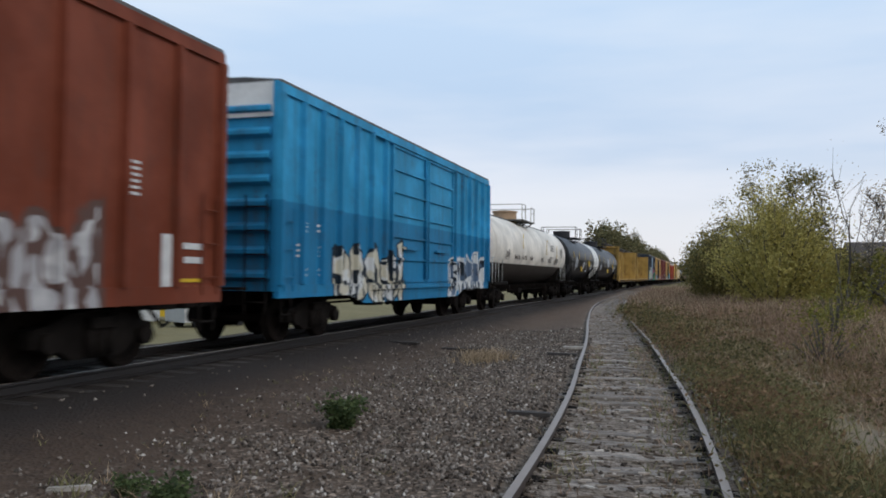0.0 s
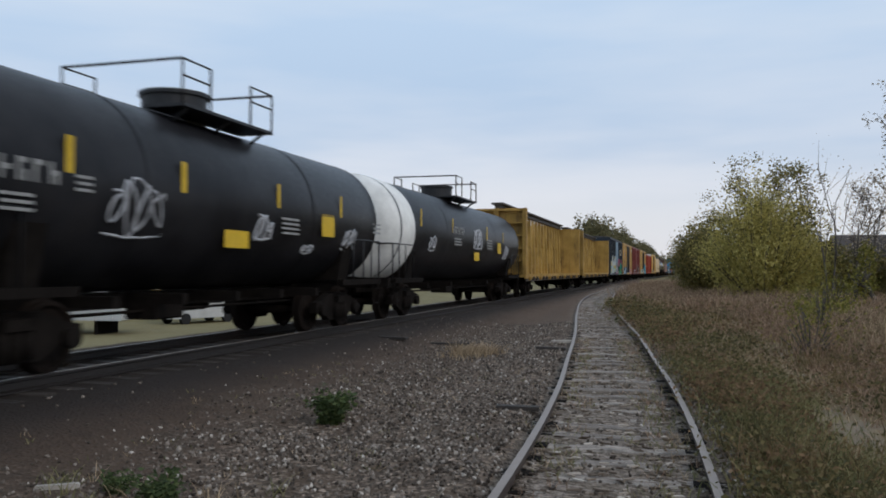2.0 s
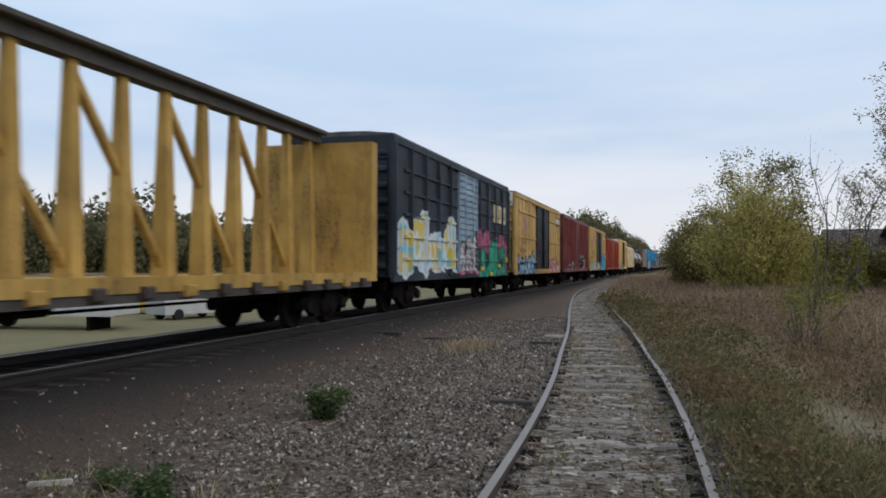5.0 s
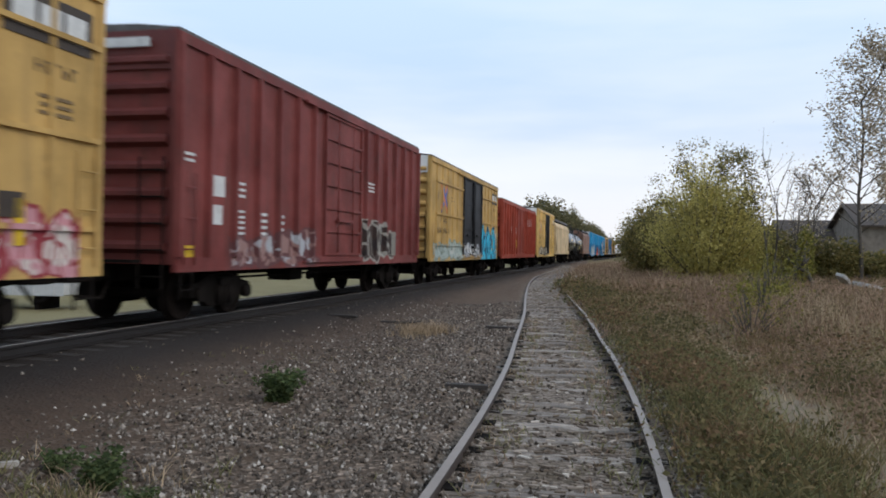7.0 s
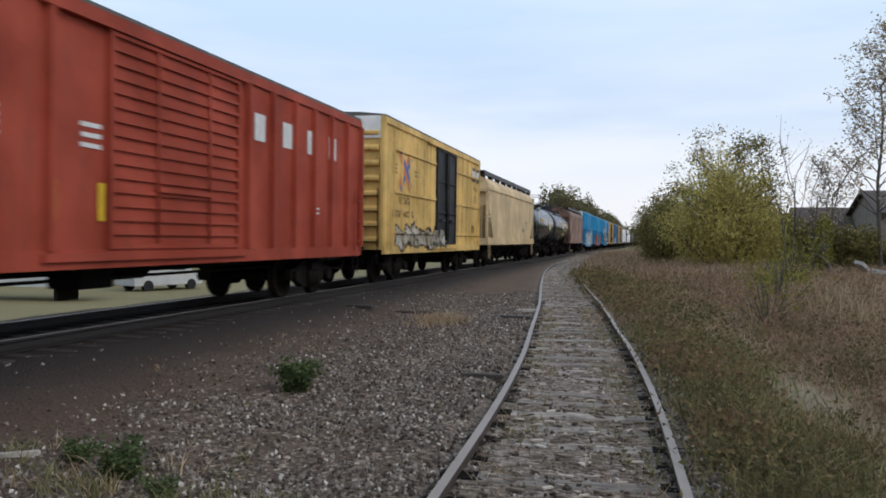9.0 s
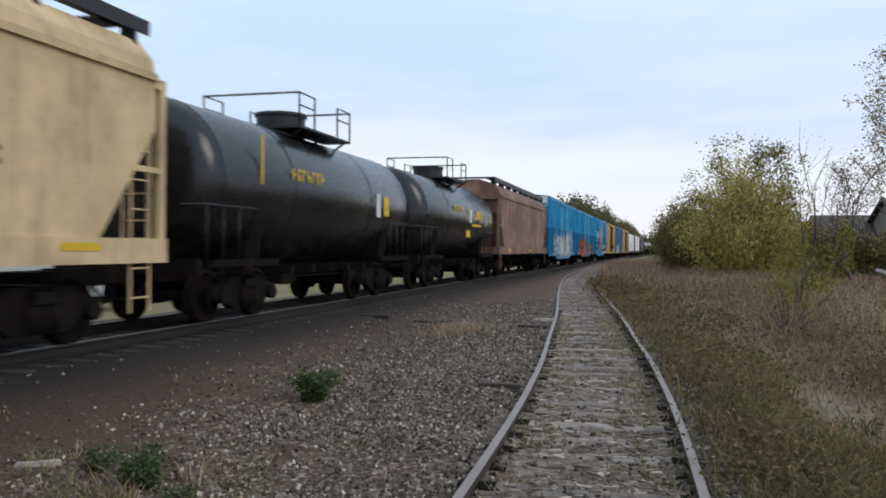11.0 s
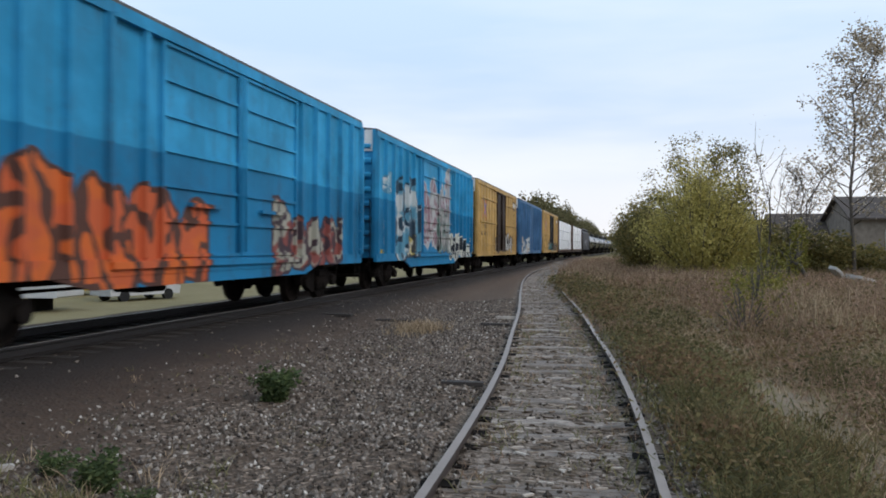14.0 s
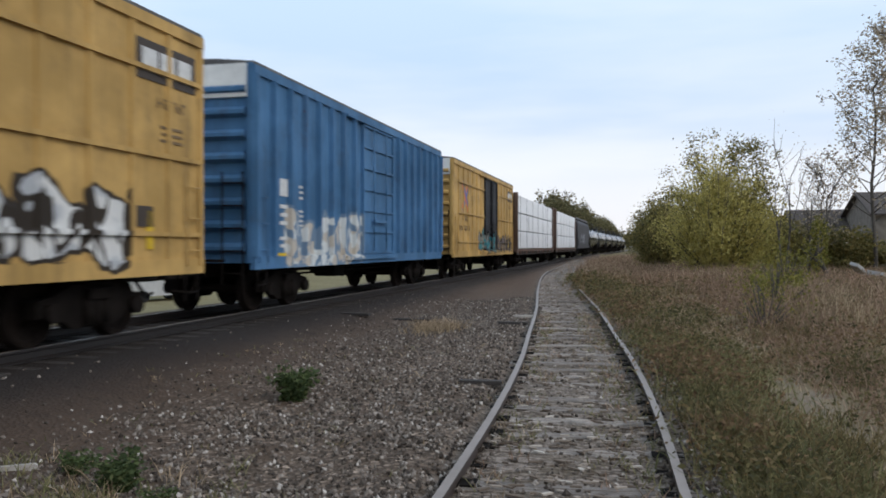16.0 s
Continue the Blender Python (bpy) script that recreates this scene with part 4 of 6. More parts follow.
def scribble(car, mat, y0, y1, z0, z1, seed, R=1.45, zc=2.42, r=0.022, loops=5):
    """A quick one-line tag sprayed round a tank's flank."""
    rng = random.Random(seed)
    pts, n = [], loops * 14
    lift = [rng.uniform(0.35, 1.0) for _ in range(loops + 1)]
    for i in range(n + 1):
        t = i / n
        a = t * loops * 2 * math.pi
        k = lift[int(t * loops)]
        y = y0 + (y1 - y0) * (0.12 + 0.76 * t) + (y1 - y0) * 0.55 / loops * math.sin(a + 0.6 * math.sin(a * 0.5))
        z = z0 + (z1 - z0) * (0.45 + 0.48 * k * math.cos(a) + 0.05 * math.sin(a * 1.7))
        pts.append((math.sqrt(max(0.01, R * R - (z - zc) ** 2)), y, z))
    pts += [(math.sqrt(max(0.01, R * R - (z0 - zc) ** 2)), y0 + (y1 - y0) * q, z0 + 0.04 * math.sin(q * 9)) for q in (0.95, 0.7, 0.4, 0.1)]
    part("spray_tag", MB().tube(pts, r, 5), mat, car, "quick silver-white spray tag")


# ---- the train: each car with the places of its near and far end at the start ----
TRAIN = []


def put_car(car, near, far):
    TRAIN.append((car, (near + far) / 2))
    return car


BLK, WHT, SILV, PINK, ORNG, GRN, CREAM = (0.012, 0.012, 0.014), (0.62, 0.62, 0.60), (0.40, 0.42, 0.44), (0.50, 0.10, 0.22), (0.62, 0.13, 0.02), (0.02, 0.33, 0.22), (0.55, 0.50, 0.38)


def build_train():
    sky_blue, low_blue = (0.020, 0.28, 0.50), (0.010, 0.17, 0.33)
    mustard = (0.47, 0.29, 0.095)
    pale_end = plain("pale_end_paint", (0.80, 0.79, 0.75), 0.6, 0, 0.2, 2)
    side_len = 15.1

    # brown boxcar
    m = paint("brown_box_paint", (0.175, 0.040, 0.018), rust=0.2, grime=0.2, spec=0.15, art=((0.6, 5.1, 0.5, 2.3, (0.50, 0.49, 0.48), (0.36, 0.35, 0.35), (0.10, 0.06, 0.05), 0.6),), seed=1)
    c = put_car(boxcar("rust-brown steel boxcar with white spray-painted lettering", 15.3, 4.86, m, ribs=15, door_at=(-0.09, 0.1)), -4.6, 10.8)
    bars(c, WHITE_MARK, ((5.6, 2.55, 0.3, 0.5, 6), (6.95, 1.6, 0.45, 0.4, 2)))
    bars(c, YELLOW_MARK, ((6.9, 1.15, 0.5, 0.22, 2),), name="yellow_label")
    bars(c, WHITE_MARK, ((6.35, 1.45, 0.22, 0.8, 1),), name="white_plate")

    # light blue boxcar with twin doors
    m = paint("blue_box_paint", sky_blue, band=(2.62, low_blue), rust=0.2, grime=0.35, art=((-5.35, -1.2, 0.55, 2.35, WHT, CREAM, BLK, 0.55), (2.7, 6.9, 0.55, 2.35, BLK, (0.10, 0.14, 0.2), WHT, 0.55)), seed=2)
    c = put_car(boxcar("light blue steel boxcar with darker lower half and graffiti", 15.2, 4.86, m, door_at=(-0.14, 0.205), door_style="double", top_end=pale_end, ribs=19, sill_skirt=0.32), 12.55, 27.75)
    bars(c, WHITE_MARK, ((-6.6, 2.2, 0.3, 0.22, 3), (-6.7, 1.75, 0.34, 0.3, 3), (-5.9, 2.2, 0.25, 0.2, 2), (-5.8, 1.75, 0.3, 0.25, 3), (-6.6, 1.35, 0.3, 0.2, 2), (-5.8, 1.35, 0.3, 0.2, 2)))

    # white tank car, its belly black
    m = paint("white_tank_paint", (0.70, 0.65, 0.57), rust=0.05, band=(1.82, (0.050, 0.042, 0.036)), grime=0.10, seed=3, rough=0.45)
    c = put_car(tank_car("long white tank car with black belly and worn lettering", 17.7, 1.46, m, zc=2.42, dome_at=-0.8, rail_mat=WHITE_RAIL, jacket=True, bottom=plain("tan_dome_paint", (0.42, 0.27, 0.16), 0.6, 0, 0.25, 4)), 28.8, 46.4)
    bars(c, YELLOW_MARK, ((2.3, 2.75, 0.07, 0.8, 1), (5.4, 2.6, 0.07, 0.75, 1), (-3.5, 2.75, 0.07, 0.8, 1)), 1.462, "yellow_conspicuity_strip")
    bars(c, FADED_MARK, ((3.9, 2.75, 0.9, 0.36, 3), (3.6, 2.25, 0.9, 0.14, 2), (6.9, 2.6, 0.7, 0.5, 7), (5.2, 2.15, 0.3, 0.12, 1), (5.6, 2.18, 0.25, 0.14, 1)), 1.47)
    bars(c, BROWN_MARK, ((-4.6, 2.14, 1.1, 0.26, 1), (-3.1, 2.14, 1.1, 0.22, 1), (-1.5, 2.14, 0.8, 0.2, 1), (1.2, 2.12, 0.7, 0.2, 3), (3.2, 2.1, 0.9, 0.2, 2)), 1.44)
    scribble(c, FADED_MARK, 4.6, 6.0, 1.95, 2.3, 8, 1.46, r=0.018, loops=5)
    scribble(c, FADED_MARK, -6.8, -6.0, 2.0, 2.4, 9, 1.46, r=0.018, loops=4)

    # two black tank cars, the second with a white band
    m = paint("black_tank_paint", (0.009, 0.009, 0.011), spec=0.15, rust=0.05, grime=0.1, seed=4, rough=0.33)
    c = put_car(tank_car("short black tank car with white stencils and silver tag", 12.9, 1.45, m, zc=2.42, rail_mat=BLACK), 47.5, 60.0)
    bars(c, GREY_MARK, ((-4.7, 2.42, 0.95, 0.26, 1), (-3.85, 2.35, 0.3, 0.24, 3), (-4.9, 2.05, 0.5, 0.25, 3), (1.55, 2.12, 0.7, 0.35, 4), (6.0, 2.3, 0.5, 0.3, 3)), 1.452)
    bars(c, YELLOW_MARK, ((-4.1, 2.68, 0.12, 0.45, 1), (-1.8, 2.66, 0.12, 0.45, 1), (1.1, 2.64, 0.09, 0.45, 1), (3.9, 2.66, 0.09, 0.45, 1), (3.25, 2.22, 0.6, 0.45, 1)), 1.445, "yellow_label")
    bars(c, YELLOW_MARK, ((-0.2, 1.92, 0.75, 0.5, 1),), 1.37, "yellow_label")
    scribble(c, SILVER_TAG, -3.5, -2.1, 1.75, 2.62, 1, loops=4)
    scribble(c, SILVER_TAG, 0.3, 1.0, 1.85, 2.3, 2, r=0.03, loops=3)
    scribble(c, SILVER_TAG, 4.1, 4.9, 1.75, 2.3, 3, loops=4)
    scribble(c, SILVER_TAG, 2.3, 2.9, 1.65, 1.85, 4, r=0.02, loops=3)
    m2 = paint("black_tank_paint_worn", (0.009, 0.009, 0.011), spec=0.15, rust=0.05, grime=0.1, seed=5, rough=0.33)
    c = put_car(tank_car("black tank car with a broad white band at one end", 16.9, 1.45, m2, zc=2.42, rail_mat=BLACK), 61.0, 77.9)
    n = 40
    cap = [(-8.455, 0.02)] + [(-8.455 + 0.5 * (1 - math.sin(a)), 1.456 * math.cos(a) ** 0.6) for a in [math.pi / 2 * k / 7 for k in range(6, -1, -1)]] + [(-6.75, 1.456)]
    mb = MB().sweep([[(q * math.sin(2 * math.pi * k / n), y, 2.42 + q * math.cos(2 * math.pi * k / n)) for k in range(n)] for y, q in cap], False, True)
    part("white_band", mb, pale_end, c, "white painted tank end")
    bars(c, GREY_MARK, ((-2.2, 2.62, 1.5, 0.24, 1), (-2.3, 2.25, 0.9, 0.28, 3), (2.25, 2.3, 0.8, 0.4, 4)), 1.452)
    bars(c, YELLOW_MARK, ((-6.2, 2.8, 0.09, 0.5, 1), (-2.9, 2.75, 0.09, 0.45, 1), (1.85, 2.7, 0.10, 0.5, 1), (4.7, 2.65, 0.09, 0.42, 1), (4.0, 2.2, 0.6, 0.42, 1)), 1.446, "yellow_label")
    bars(c, YELLOW_MARK, ((0.55, 1.9, 0.75, 0.48, 1),), 1.37, "yellow_label")
    scribble(c, SILVER_TAG, -0.3, 1.2, 2.1, 2.85, 5, r=0.03, loops=4)
    scribble(c, SILVER_TAG, 5.0, 5.9, 1.8, 2.4, 6, loops=3)
    scribble(c, SILVER_TAG, -5.4, -4.6, 1.9, 2.4, 7, loops=3)

    # two empty yellow centerbeam cars
    m = paint("yellow_beam_paint", (0.41, 0.245, 0.062), rust=0.36, grime=0.4, seed=6)
    beam = plain("dark_chord_steel", (0.07, 0.06, 0.05), 0.7, 0.1, 0.35, 3)
    c = put_car(centerbeam("empty yellow centerbeam flatcar with open truss", 20.9, 4.30, m, beam), 79.2, 100.1)
    c = put_car(centerbeam("empty yellow centerbeam flatcar with open truss", 21.0, 4.30, m, beam), 101.9, 123.0)

    # dark boxcar with large painted pieces
    m = paint("charcoal_box_paint", (0.026, 0.034, 0.044), rust=0.12, grime=0.35, seed=7, art=((-7.2, -1.2, 0.9, 2.9, (0.10, 0.45, 0.62), (0.60, 0.45, 0.10), (0.55, 0.6, 0.62), 0.9), (-1.0, 1.6, 0.9, 2.5, WHT, (0.45, 0.42, 0.45), PINK, 0.6), (1.6, 7.35, 0.9, 2.75, (0.42, 0.13, 0.20), (0.36, 0.10, 0.16), (0.34, 0.10, 0.16), 0.8), (1.9, 7.1, 0.5, 2.55, GRN, (0.02, 0.29, 0.19), (0.01, 0.08, 0.06), 1.1)))
    lv = paint("silver_door_paint", (0.27, 0.36, 0.43), rust=0.1, seed=9, art=((-1.0, 1.6, 0.9, 2.5, WHT, (0.45, 0.42, 0.45), (0.08, 0.06, 0.07), 0.6),))
    c = put_car(boxcar("charcoal boxcar with big colourful graffiti and grey door", 15.1, 4.86, m, ribs=12, door_at=(-0.07, 0.11), door=lv, seams=(1.5, 2.1, 2.7, 3.3, 3.9), door_ribs=16), 124.1, 139.2)
    for y in (4.85, 5.68, 6.5):
        mb = MB().box(1.454, 1.516, y - 0.27, y - 0.12, 3.06, 3.78)
        mb.box(1.454, 1.516, y + 0.12, y + 0.25, 3.06, 3.78)
        for z in (3.06, 3.64):
            mb.box(1.454, 1.515, y - 0.12, y + 0.12, z, z + 0.14)
        part("logo_shape", mb, CREAM_MARK, c, "cream painted block shape")
    bars(c, YELLOW_MARK, ((2.3, 1.2, 0.6, 0.14, 1), (5.4, 1.3, 0.45, 0.14, 1), (6.9, 1.55, 0.35, 0.2, 1), (3.9, 0.98, 0.5, 0.13, 1)), 1.545, "yellow_label")

    def railbox(label, near, far, art, seed, rust=0.1, mark=ORANGE_MARK, door_mat=None, col=mustard, door_at=(-0.07, 0.15)):
        m = paint("yellow_box_paint", col, rust=rust, grime=0.3, seed=seed, art=art, rust_colour=(0.16, 0.08, 0.035))
        L = far - near
        dm = door_mat or paint("black_door_paint", (0.022, 0.022, 0.024), rust=0.15, seed=seed + 1, art=art)
        c = put_car(boxcar(label, L, 4.86, m, ribs=17, door_at=door_at, door=dm, top_end=pale_end, seams=(1.5, 2.67, 3.9), rib_depth=0.04, door_style="double", door_ribs=3), near, far)
        # crossed-arrow emblem, as plain crossed bars
        for a, shift, mt in ((0.75, 0.088, mark), (0.75, -0.088, BLUE_MARK), (-0.75, 0.088, BLUE_MARK), (-0.75, -0.088, mark)):
            q = Vector((0, math.cos(a), math.sin(a)))
            w = Vector((0, -q.z, q.y))
            o = Vector((1.455 + 0.003 * (a < 0), -L * 0.345, 3.35)) + w * shift
            vs = [o + q * s * 0.78 + w * k * 0.085 for s, k in ((-1, -1), (1, -1), (1, 1), (-1, 1))]
            part("emblem_bar", MB().add(vs + [v + Vector((0.004, 0, 0)) for v in vs], [(0, 1, 2, 3), (7, 6, 5, 4), (0, 1, 5, 4), (1, 2, 6, 5), (2, 3, 7, 6), (3, 0, 4, 7)]), mt, c)
        bars(c, TAN_MARK, ((-L * 0.425, 3.35, 0.4, 0.35, 3), (-L * 0.25, 3.35, 0.5, 0.25, 2), (-L * 0.345, 2.45, 1.3, 0.2, 1), (-L * 0.36, 2.05, 2.2, 0.2, 1), (L * 0.44, 3.45, 0.8, 0.16, 1), (L * 0.44, 3.0, 0.6, 0.3, 3)))
        bars(c, BROWN_MARK, ((L * 0.432, 4.03, 1.55, 0.58, 1),), 1.462, "logo_panel")
        bars(c, WHITE_MARK, ((L * 0.432 - 0.46, 4.03, 0.38, 0.34, 1), (L * 0.432, 4.03, 0.38, 0.34, 1), (L * 0.432 + 0.46, 4.03, 0.38, 0.34, 1)), 1.470, "logo_shape")
        bars(c, YELLOW_MARK, ((L * 0.40, 1.55, 0.16, 0.55, 1),), 1.47, "yellow_label")
        bars(c, BROWN_MARK, ((L * 0.33 + 0.9, 1.75, 0.4, 0.3, 1),), 1.47, "placard_board")
        return c

    railbox("mustard yellow boxcar, black doors, blue and pink graffiti", 140.9, 155.8, ((-7.0, -1.8, 0.8, 2.1, (0.30, 0.50, 0.66), (0.12, 0.2, 0.3), BLK, 0.6), (3.0, 7.0, 0.8, 1.9, (0.6, 0.54, 0.50), (0.52, 0.25, 0.28), (0.26, 0.03, 0.05), 0.4)), 8, door_at=(-0.11, 0.18))

    # dark red boxcar
    m = paint("dark_red_box_paint", (0.185, 0.042, 0.036), spec=0.2, rust=0.2, grime=0.35, seed=10, art=((-5.7, -1.6, 0.8, 1.8, SILV, (0.3, 0.18, 0.16), (0.12, 0.05, 0.05), 0.6), (1.5, 4.6, 0.9, 2.2, (0.025, 0.022, 0.022), (0.05, 0.035, 0.03), (0.34, 0.33, 0.29), 0.5)))
    c = put_car(boxcar("dark red boxcar with white stencil panels and faded graffiti", 14.9, 4.86, m, ribs=17, door_at=(-0.08, 0.10), end=plain("dark_red_end_paint", (0.14, 0.030, 0.025), 0.6, 0, 0.3, 2)), 157.7, 172.5)
    bars(c, WHITE_MARK, ((-7.05, 2.75, 0.32, 0.2, 2), (-6.1, 2.35, 0.45, 0.36, 1), (-5.3, 2.35, 0.42, 0.34, 3), (-6.2, 1.85, 0.5, 0.34, 1), (-5.3, 1.75, 0.4, 0.5, 5), (-4.3, 1.75, 0.3, 0.5, 4), (-3.5, 1.8, 0.3, 0.4, 3), (-0.9, 2.75, 0.5, 0.14, 1), (2.4, 3.0, 0.7, 0.3, 3)))
    bars(c, YELLOW_MARK, ((-7.1, 1.2, 0.42, 0.22, 1),), name="yellow_label")
    part("end_number_panel", MB().box(-0.9, 1.0, -7.53, -7.515, 4.45, 4.6), WHITE_MARK, c)

    railbox("mustard yellow boxcar, black doors, white and cyan graffiti", 174.4, 189.5, ((-7.0, -1.8, 0.8, 1.8, (0.5, 0.52, 0.48), (0.35, 0.42, 0.40), (0.2, 0.25, 0.22), 0.5), (2.7, 7.3, 0.6, 2.75, (0.03, 0.04, 0.05), (0.05, 0.06, 0.07), (0.66, 0.68, 0.68), 0.85), (2.75, 7.25, 0.5, 2.6, (0.02, 0.42, 0.60), (0.03, 0.47, 0.66), (0.01, 0.10, 0.16), 0.85), (-1.6, 2.4, 0.9, 1.7, SILV, WHT, BLK, 0.45)), 12, door_at=(-0.11, 0.18))

    m = paint("orange_red_box_paint", (0.31, 0.050, 0.026), spec=0.15, rust=0.1, grime=0.25, seed=14)
    c = put_car(boxcar("orange-red boxcar with ribbed sides and white stencils", 16.0, 4.42, m, ribs=17, door_at=(-0.12, 0.105), door_ribs=15), 191.2, 207.3)
    bars(c, WHITE_MARK, ((-4.0, 2.6, 0.5, 0.4, 4), (-2.2, 2.6, 0.4, 0.4, 3), (5.2, 1.9, 0.3, 0.2, 2)))
    for y in (2.5, 3.7, 4.9, 6.1):
        bars(c, WHITE_MARK, ((y, 3.35, 0.42, 0.5, 1),), 1.462, "logo_shape")
    bars(c, YELLOW_MARK, ((-2.9, 1.75, 0.12, 0.5, 1), (-2.0, 1.75, 0.12, 0.5, 1)), 1.47, "yellow_label")

    railbox("worn yellow boxcar with a dark door and pale tags", 209.2, 222.4, ((-5.6, 0.6, 0.95, 1.9, (0.45, 0.42, 0.36), (0.3, 0.26, 0.2), BLK, 0.5),), 16, 0.2, col=(0.62, 0.40, 0.13))

    m = paint("cream_hopper_paint", (0.60, 0.44, 0.25), rust=0.30, grime=0.25, seed=18, rust_colour=(0.42, 0.24, 0.11))
    c = put_car(hopper("rust-stained cream covered hopper with dark roof walk", 15.6, 4.45, m), 224.4, 240.1)
    bars(c, BROWN_MARK, ((4.6, 2.3, 0.35, 0.3, 2), (3.3, 1.9, 0.8, 0.2, 2)), 1.466)
    bars(c, YELLOW_MARK, ((6.0, 1.3, 0.7, 0.1, 1),), 1.505, "yellow_conspicuity_strip")

    def black_tank(label, near, far, seed):
        m = paint("glossy_black_tank_paint", (0.006, 0.0063, 0.0075), spec=0.5, rust=0.02, grime=0.05, seed=seed, rough=0.2)
        c = put_car(tank_car(label, far - near, 1.45, m, zc=2.42, rail_mat=BLACK), near, far)
        return c

    c = black_tank("glossy black tank car with yellow lettering bars", 241.2, 252.0, 20)
    bars(c, YELLOW_MARK, ((-1.6, 2.75, 1.6, 0.24, 1),), 1.452)
    bars(c, WHITE_MARK, ((2.6, 2.4, 0.3, 0.6, 1),), 1.452, "white_placard")
    bars(c, YELLOW_MARK, ((3.2, 2.4, 0.4, 0.5, 1), (-3.6, 2.9, 0.08, 0.9, 1)), 1.452, "yellow_label")
    c = black_tank("glossy black tank car with small white number bars", 253.2, 264.0, 21)
    bars(c, YELLOW_MARK, ((-1.0, 2.75, 1.4, 0.22, 1),), 1.452)
    bars(c, YELLOW_MARK, ((0.45, 2.6, 0.10, 0.45, 1), (2.2, 2.62, 0.75, 0.32, 1), (2.8, 2.6, 0.10, 0.42, 1), (4.4, 2.55, 0.10, 0.5, 1), (1.9, 2.22, 1.5, 0.09, 1)), 1.447, "yellow_label")
    bars(c, YELLOW_MARK, ((0.75, 1.98, 0.65, 0.45, 1),), 1.385, "yellow_placard")
    bars(c, WHITE_MARK, ((0.92, 2.55, 0.42, 0.5, 1),), 1.447, "white_placard")
    bars(c, GREY_MARK, ((3.65, 2.45, 0.65, 0.42, 5),), 1.452)

    m = paint("pink_brown_hopper_paint", (0.265, 0.15, 0.11), rust=0.42, grime=0.6, fade=0.35, seed=22, rust_colour=(0.21, 0.095, 0.055), art=((-7.0, 7.0, 1.35, 2.3, (0.30, 0.20, 0.15), (0.36, 0.27, 0.21), (0.14, 0.08, 0.06), -1.2),))
    c = put_car(hopper("faded brown covered hopper with rust streaks", 15.1, 4.45, m), 264.9, 280.0)
    bars(c, plain("faded_hopper_lettering", (0.235, 0.125, 0.095), 0.7, 0, 0.3, 5), ((-3.6, 3.1, 3.2, 0.8, 1),), 1.466)
    bars(c, YELLOW_MARK, ((-5.0, 1.25, 0.7, 0.1, 1), (1.0, 1.25, 0.7, 0.1, 1)), 1.505, "yellow_conspicuity_strip")

    def blue_box(label, near, far, art, seed, skirt=0.0, rust=0.18):
        m = paint("blue_box_paint", sky_blue, band=(2.75, low_blue), rust=rust, seed=seed, art=art)
        c = put_car(boxcar(label, far - near, 4.86, m, door_at=(-0.14, 0.205), door_style="double", top_end=pale_end, ribs=19, sill_skirt=skirt), near, far)
        bars(c, WHITE_MARK, ((-6.6, 2.0, 0.3, 0.3, 3), (-5.7, 2.0, 0.3, 0.3, 3), (-6.6, 1.5, 0.3, 0.25, 2), (-5.7, 1.5, 0.3, 0.25, 2)))
        bars(c, YELLOW_MARK, ((-6.9, 1.15, 0.3, 0.2, 1),), name="yellow_label")
        return c

    blue_box("light blue boxcar with a large grey paint-over patch", 281.2, 296.5, ((-5.6, 5.2, 0.45, 3.0, (0.62, 0.63, 0.60), (0.40, 0.46, 0.47), (0.16, 0.20, 0.22), -0.6), (-2.4, 2.8, 0.6, 2.7, (0.66, 0.66, 0.63), (0.58, 0.60, 0.58), (0.10, 0.12, 0.13), -0.45)), 24, 0.35)
    blue_box("light blue boxcar with an orange graffiti piece", 298.1, 313.5, ((-6.6, -0.6, 0.5, 2.6, ORNG, (0.56, 0.11, 0.03), (0.10, 0.04, 0.02), 0.75), (1.9, 6.2, 0.6, 2.4, (0.24, 0.06, 0.04), (0.34, 0.32, 0.25), (0.06, 0.03, 0.03), 0.6)), 26, 0.3)
    blue_box("light blue boxcar covered by a tall grey and pink mural", 314.9, 330.0, ((-6.9, -5.9, 2.9, 3.7, WHT, (0.3, 0.45, 0.5), (0.10, 0.25, 0.34), 0.35), (-5.6, -2.3, 0.9, 4.3, (0.50, 0.53, 0.52), (0.10, 0.27, 0.36), (0.03, 0.05, 0.07), 0.95), (-1.9, 2.6, 0.95, 4.5, (0.30, 0.29, 0.28), (0.26, 0.13, 0.15), (0.44, 0.44, 0.42), 0.75), (0.2, 2.4, 1.0, 3.0, (0.20, 0.30, 0.26), (0.34, 0.33, 0.31), (0.07, 0.08, 0.08), 0.5), (-4.2, -3.1, 0.9, 2.2, (0.55, 0.44, 0.10), (0.50, 0.48, 0.40), (0.04, 0.04, 0.04), 0.5), (2.5, 7.2, 0.7, 1.95, BLK, (0.03, 0.03, 0.035), (0.60, 0.60, 0.52), 0.6)), 28, 0.35)

    railbox("mustard yellow boxcar with brown doors and pale tags", 331.6, 346.2, ((2.3, 5.4, 1.0, 2.5, SILV, WHT, BLK, 0.6), (-1.4, 2.0, 0.95, 1.9, (0.35, 0.30, 0.25), (0.12, 0.08, 0.06), BLK, 0.5)), 30, door_mat=paint("brown_door_paint", (0.045, 0.028, 0.020), rust=0.2, seed=31))

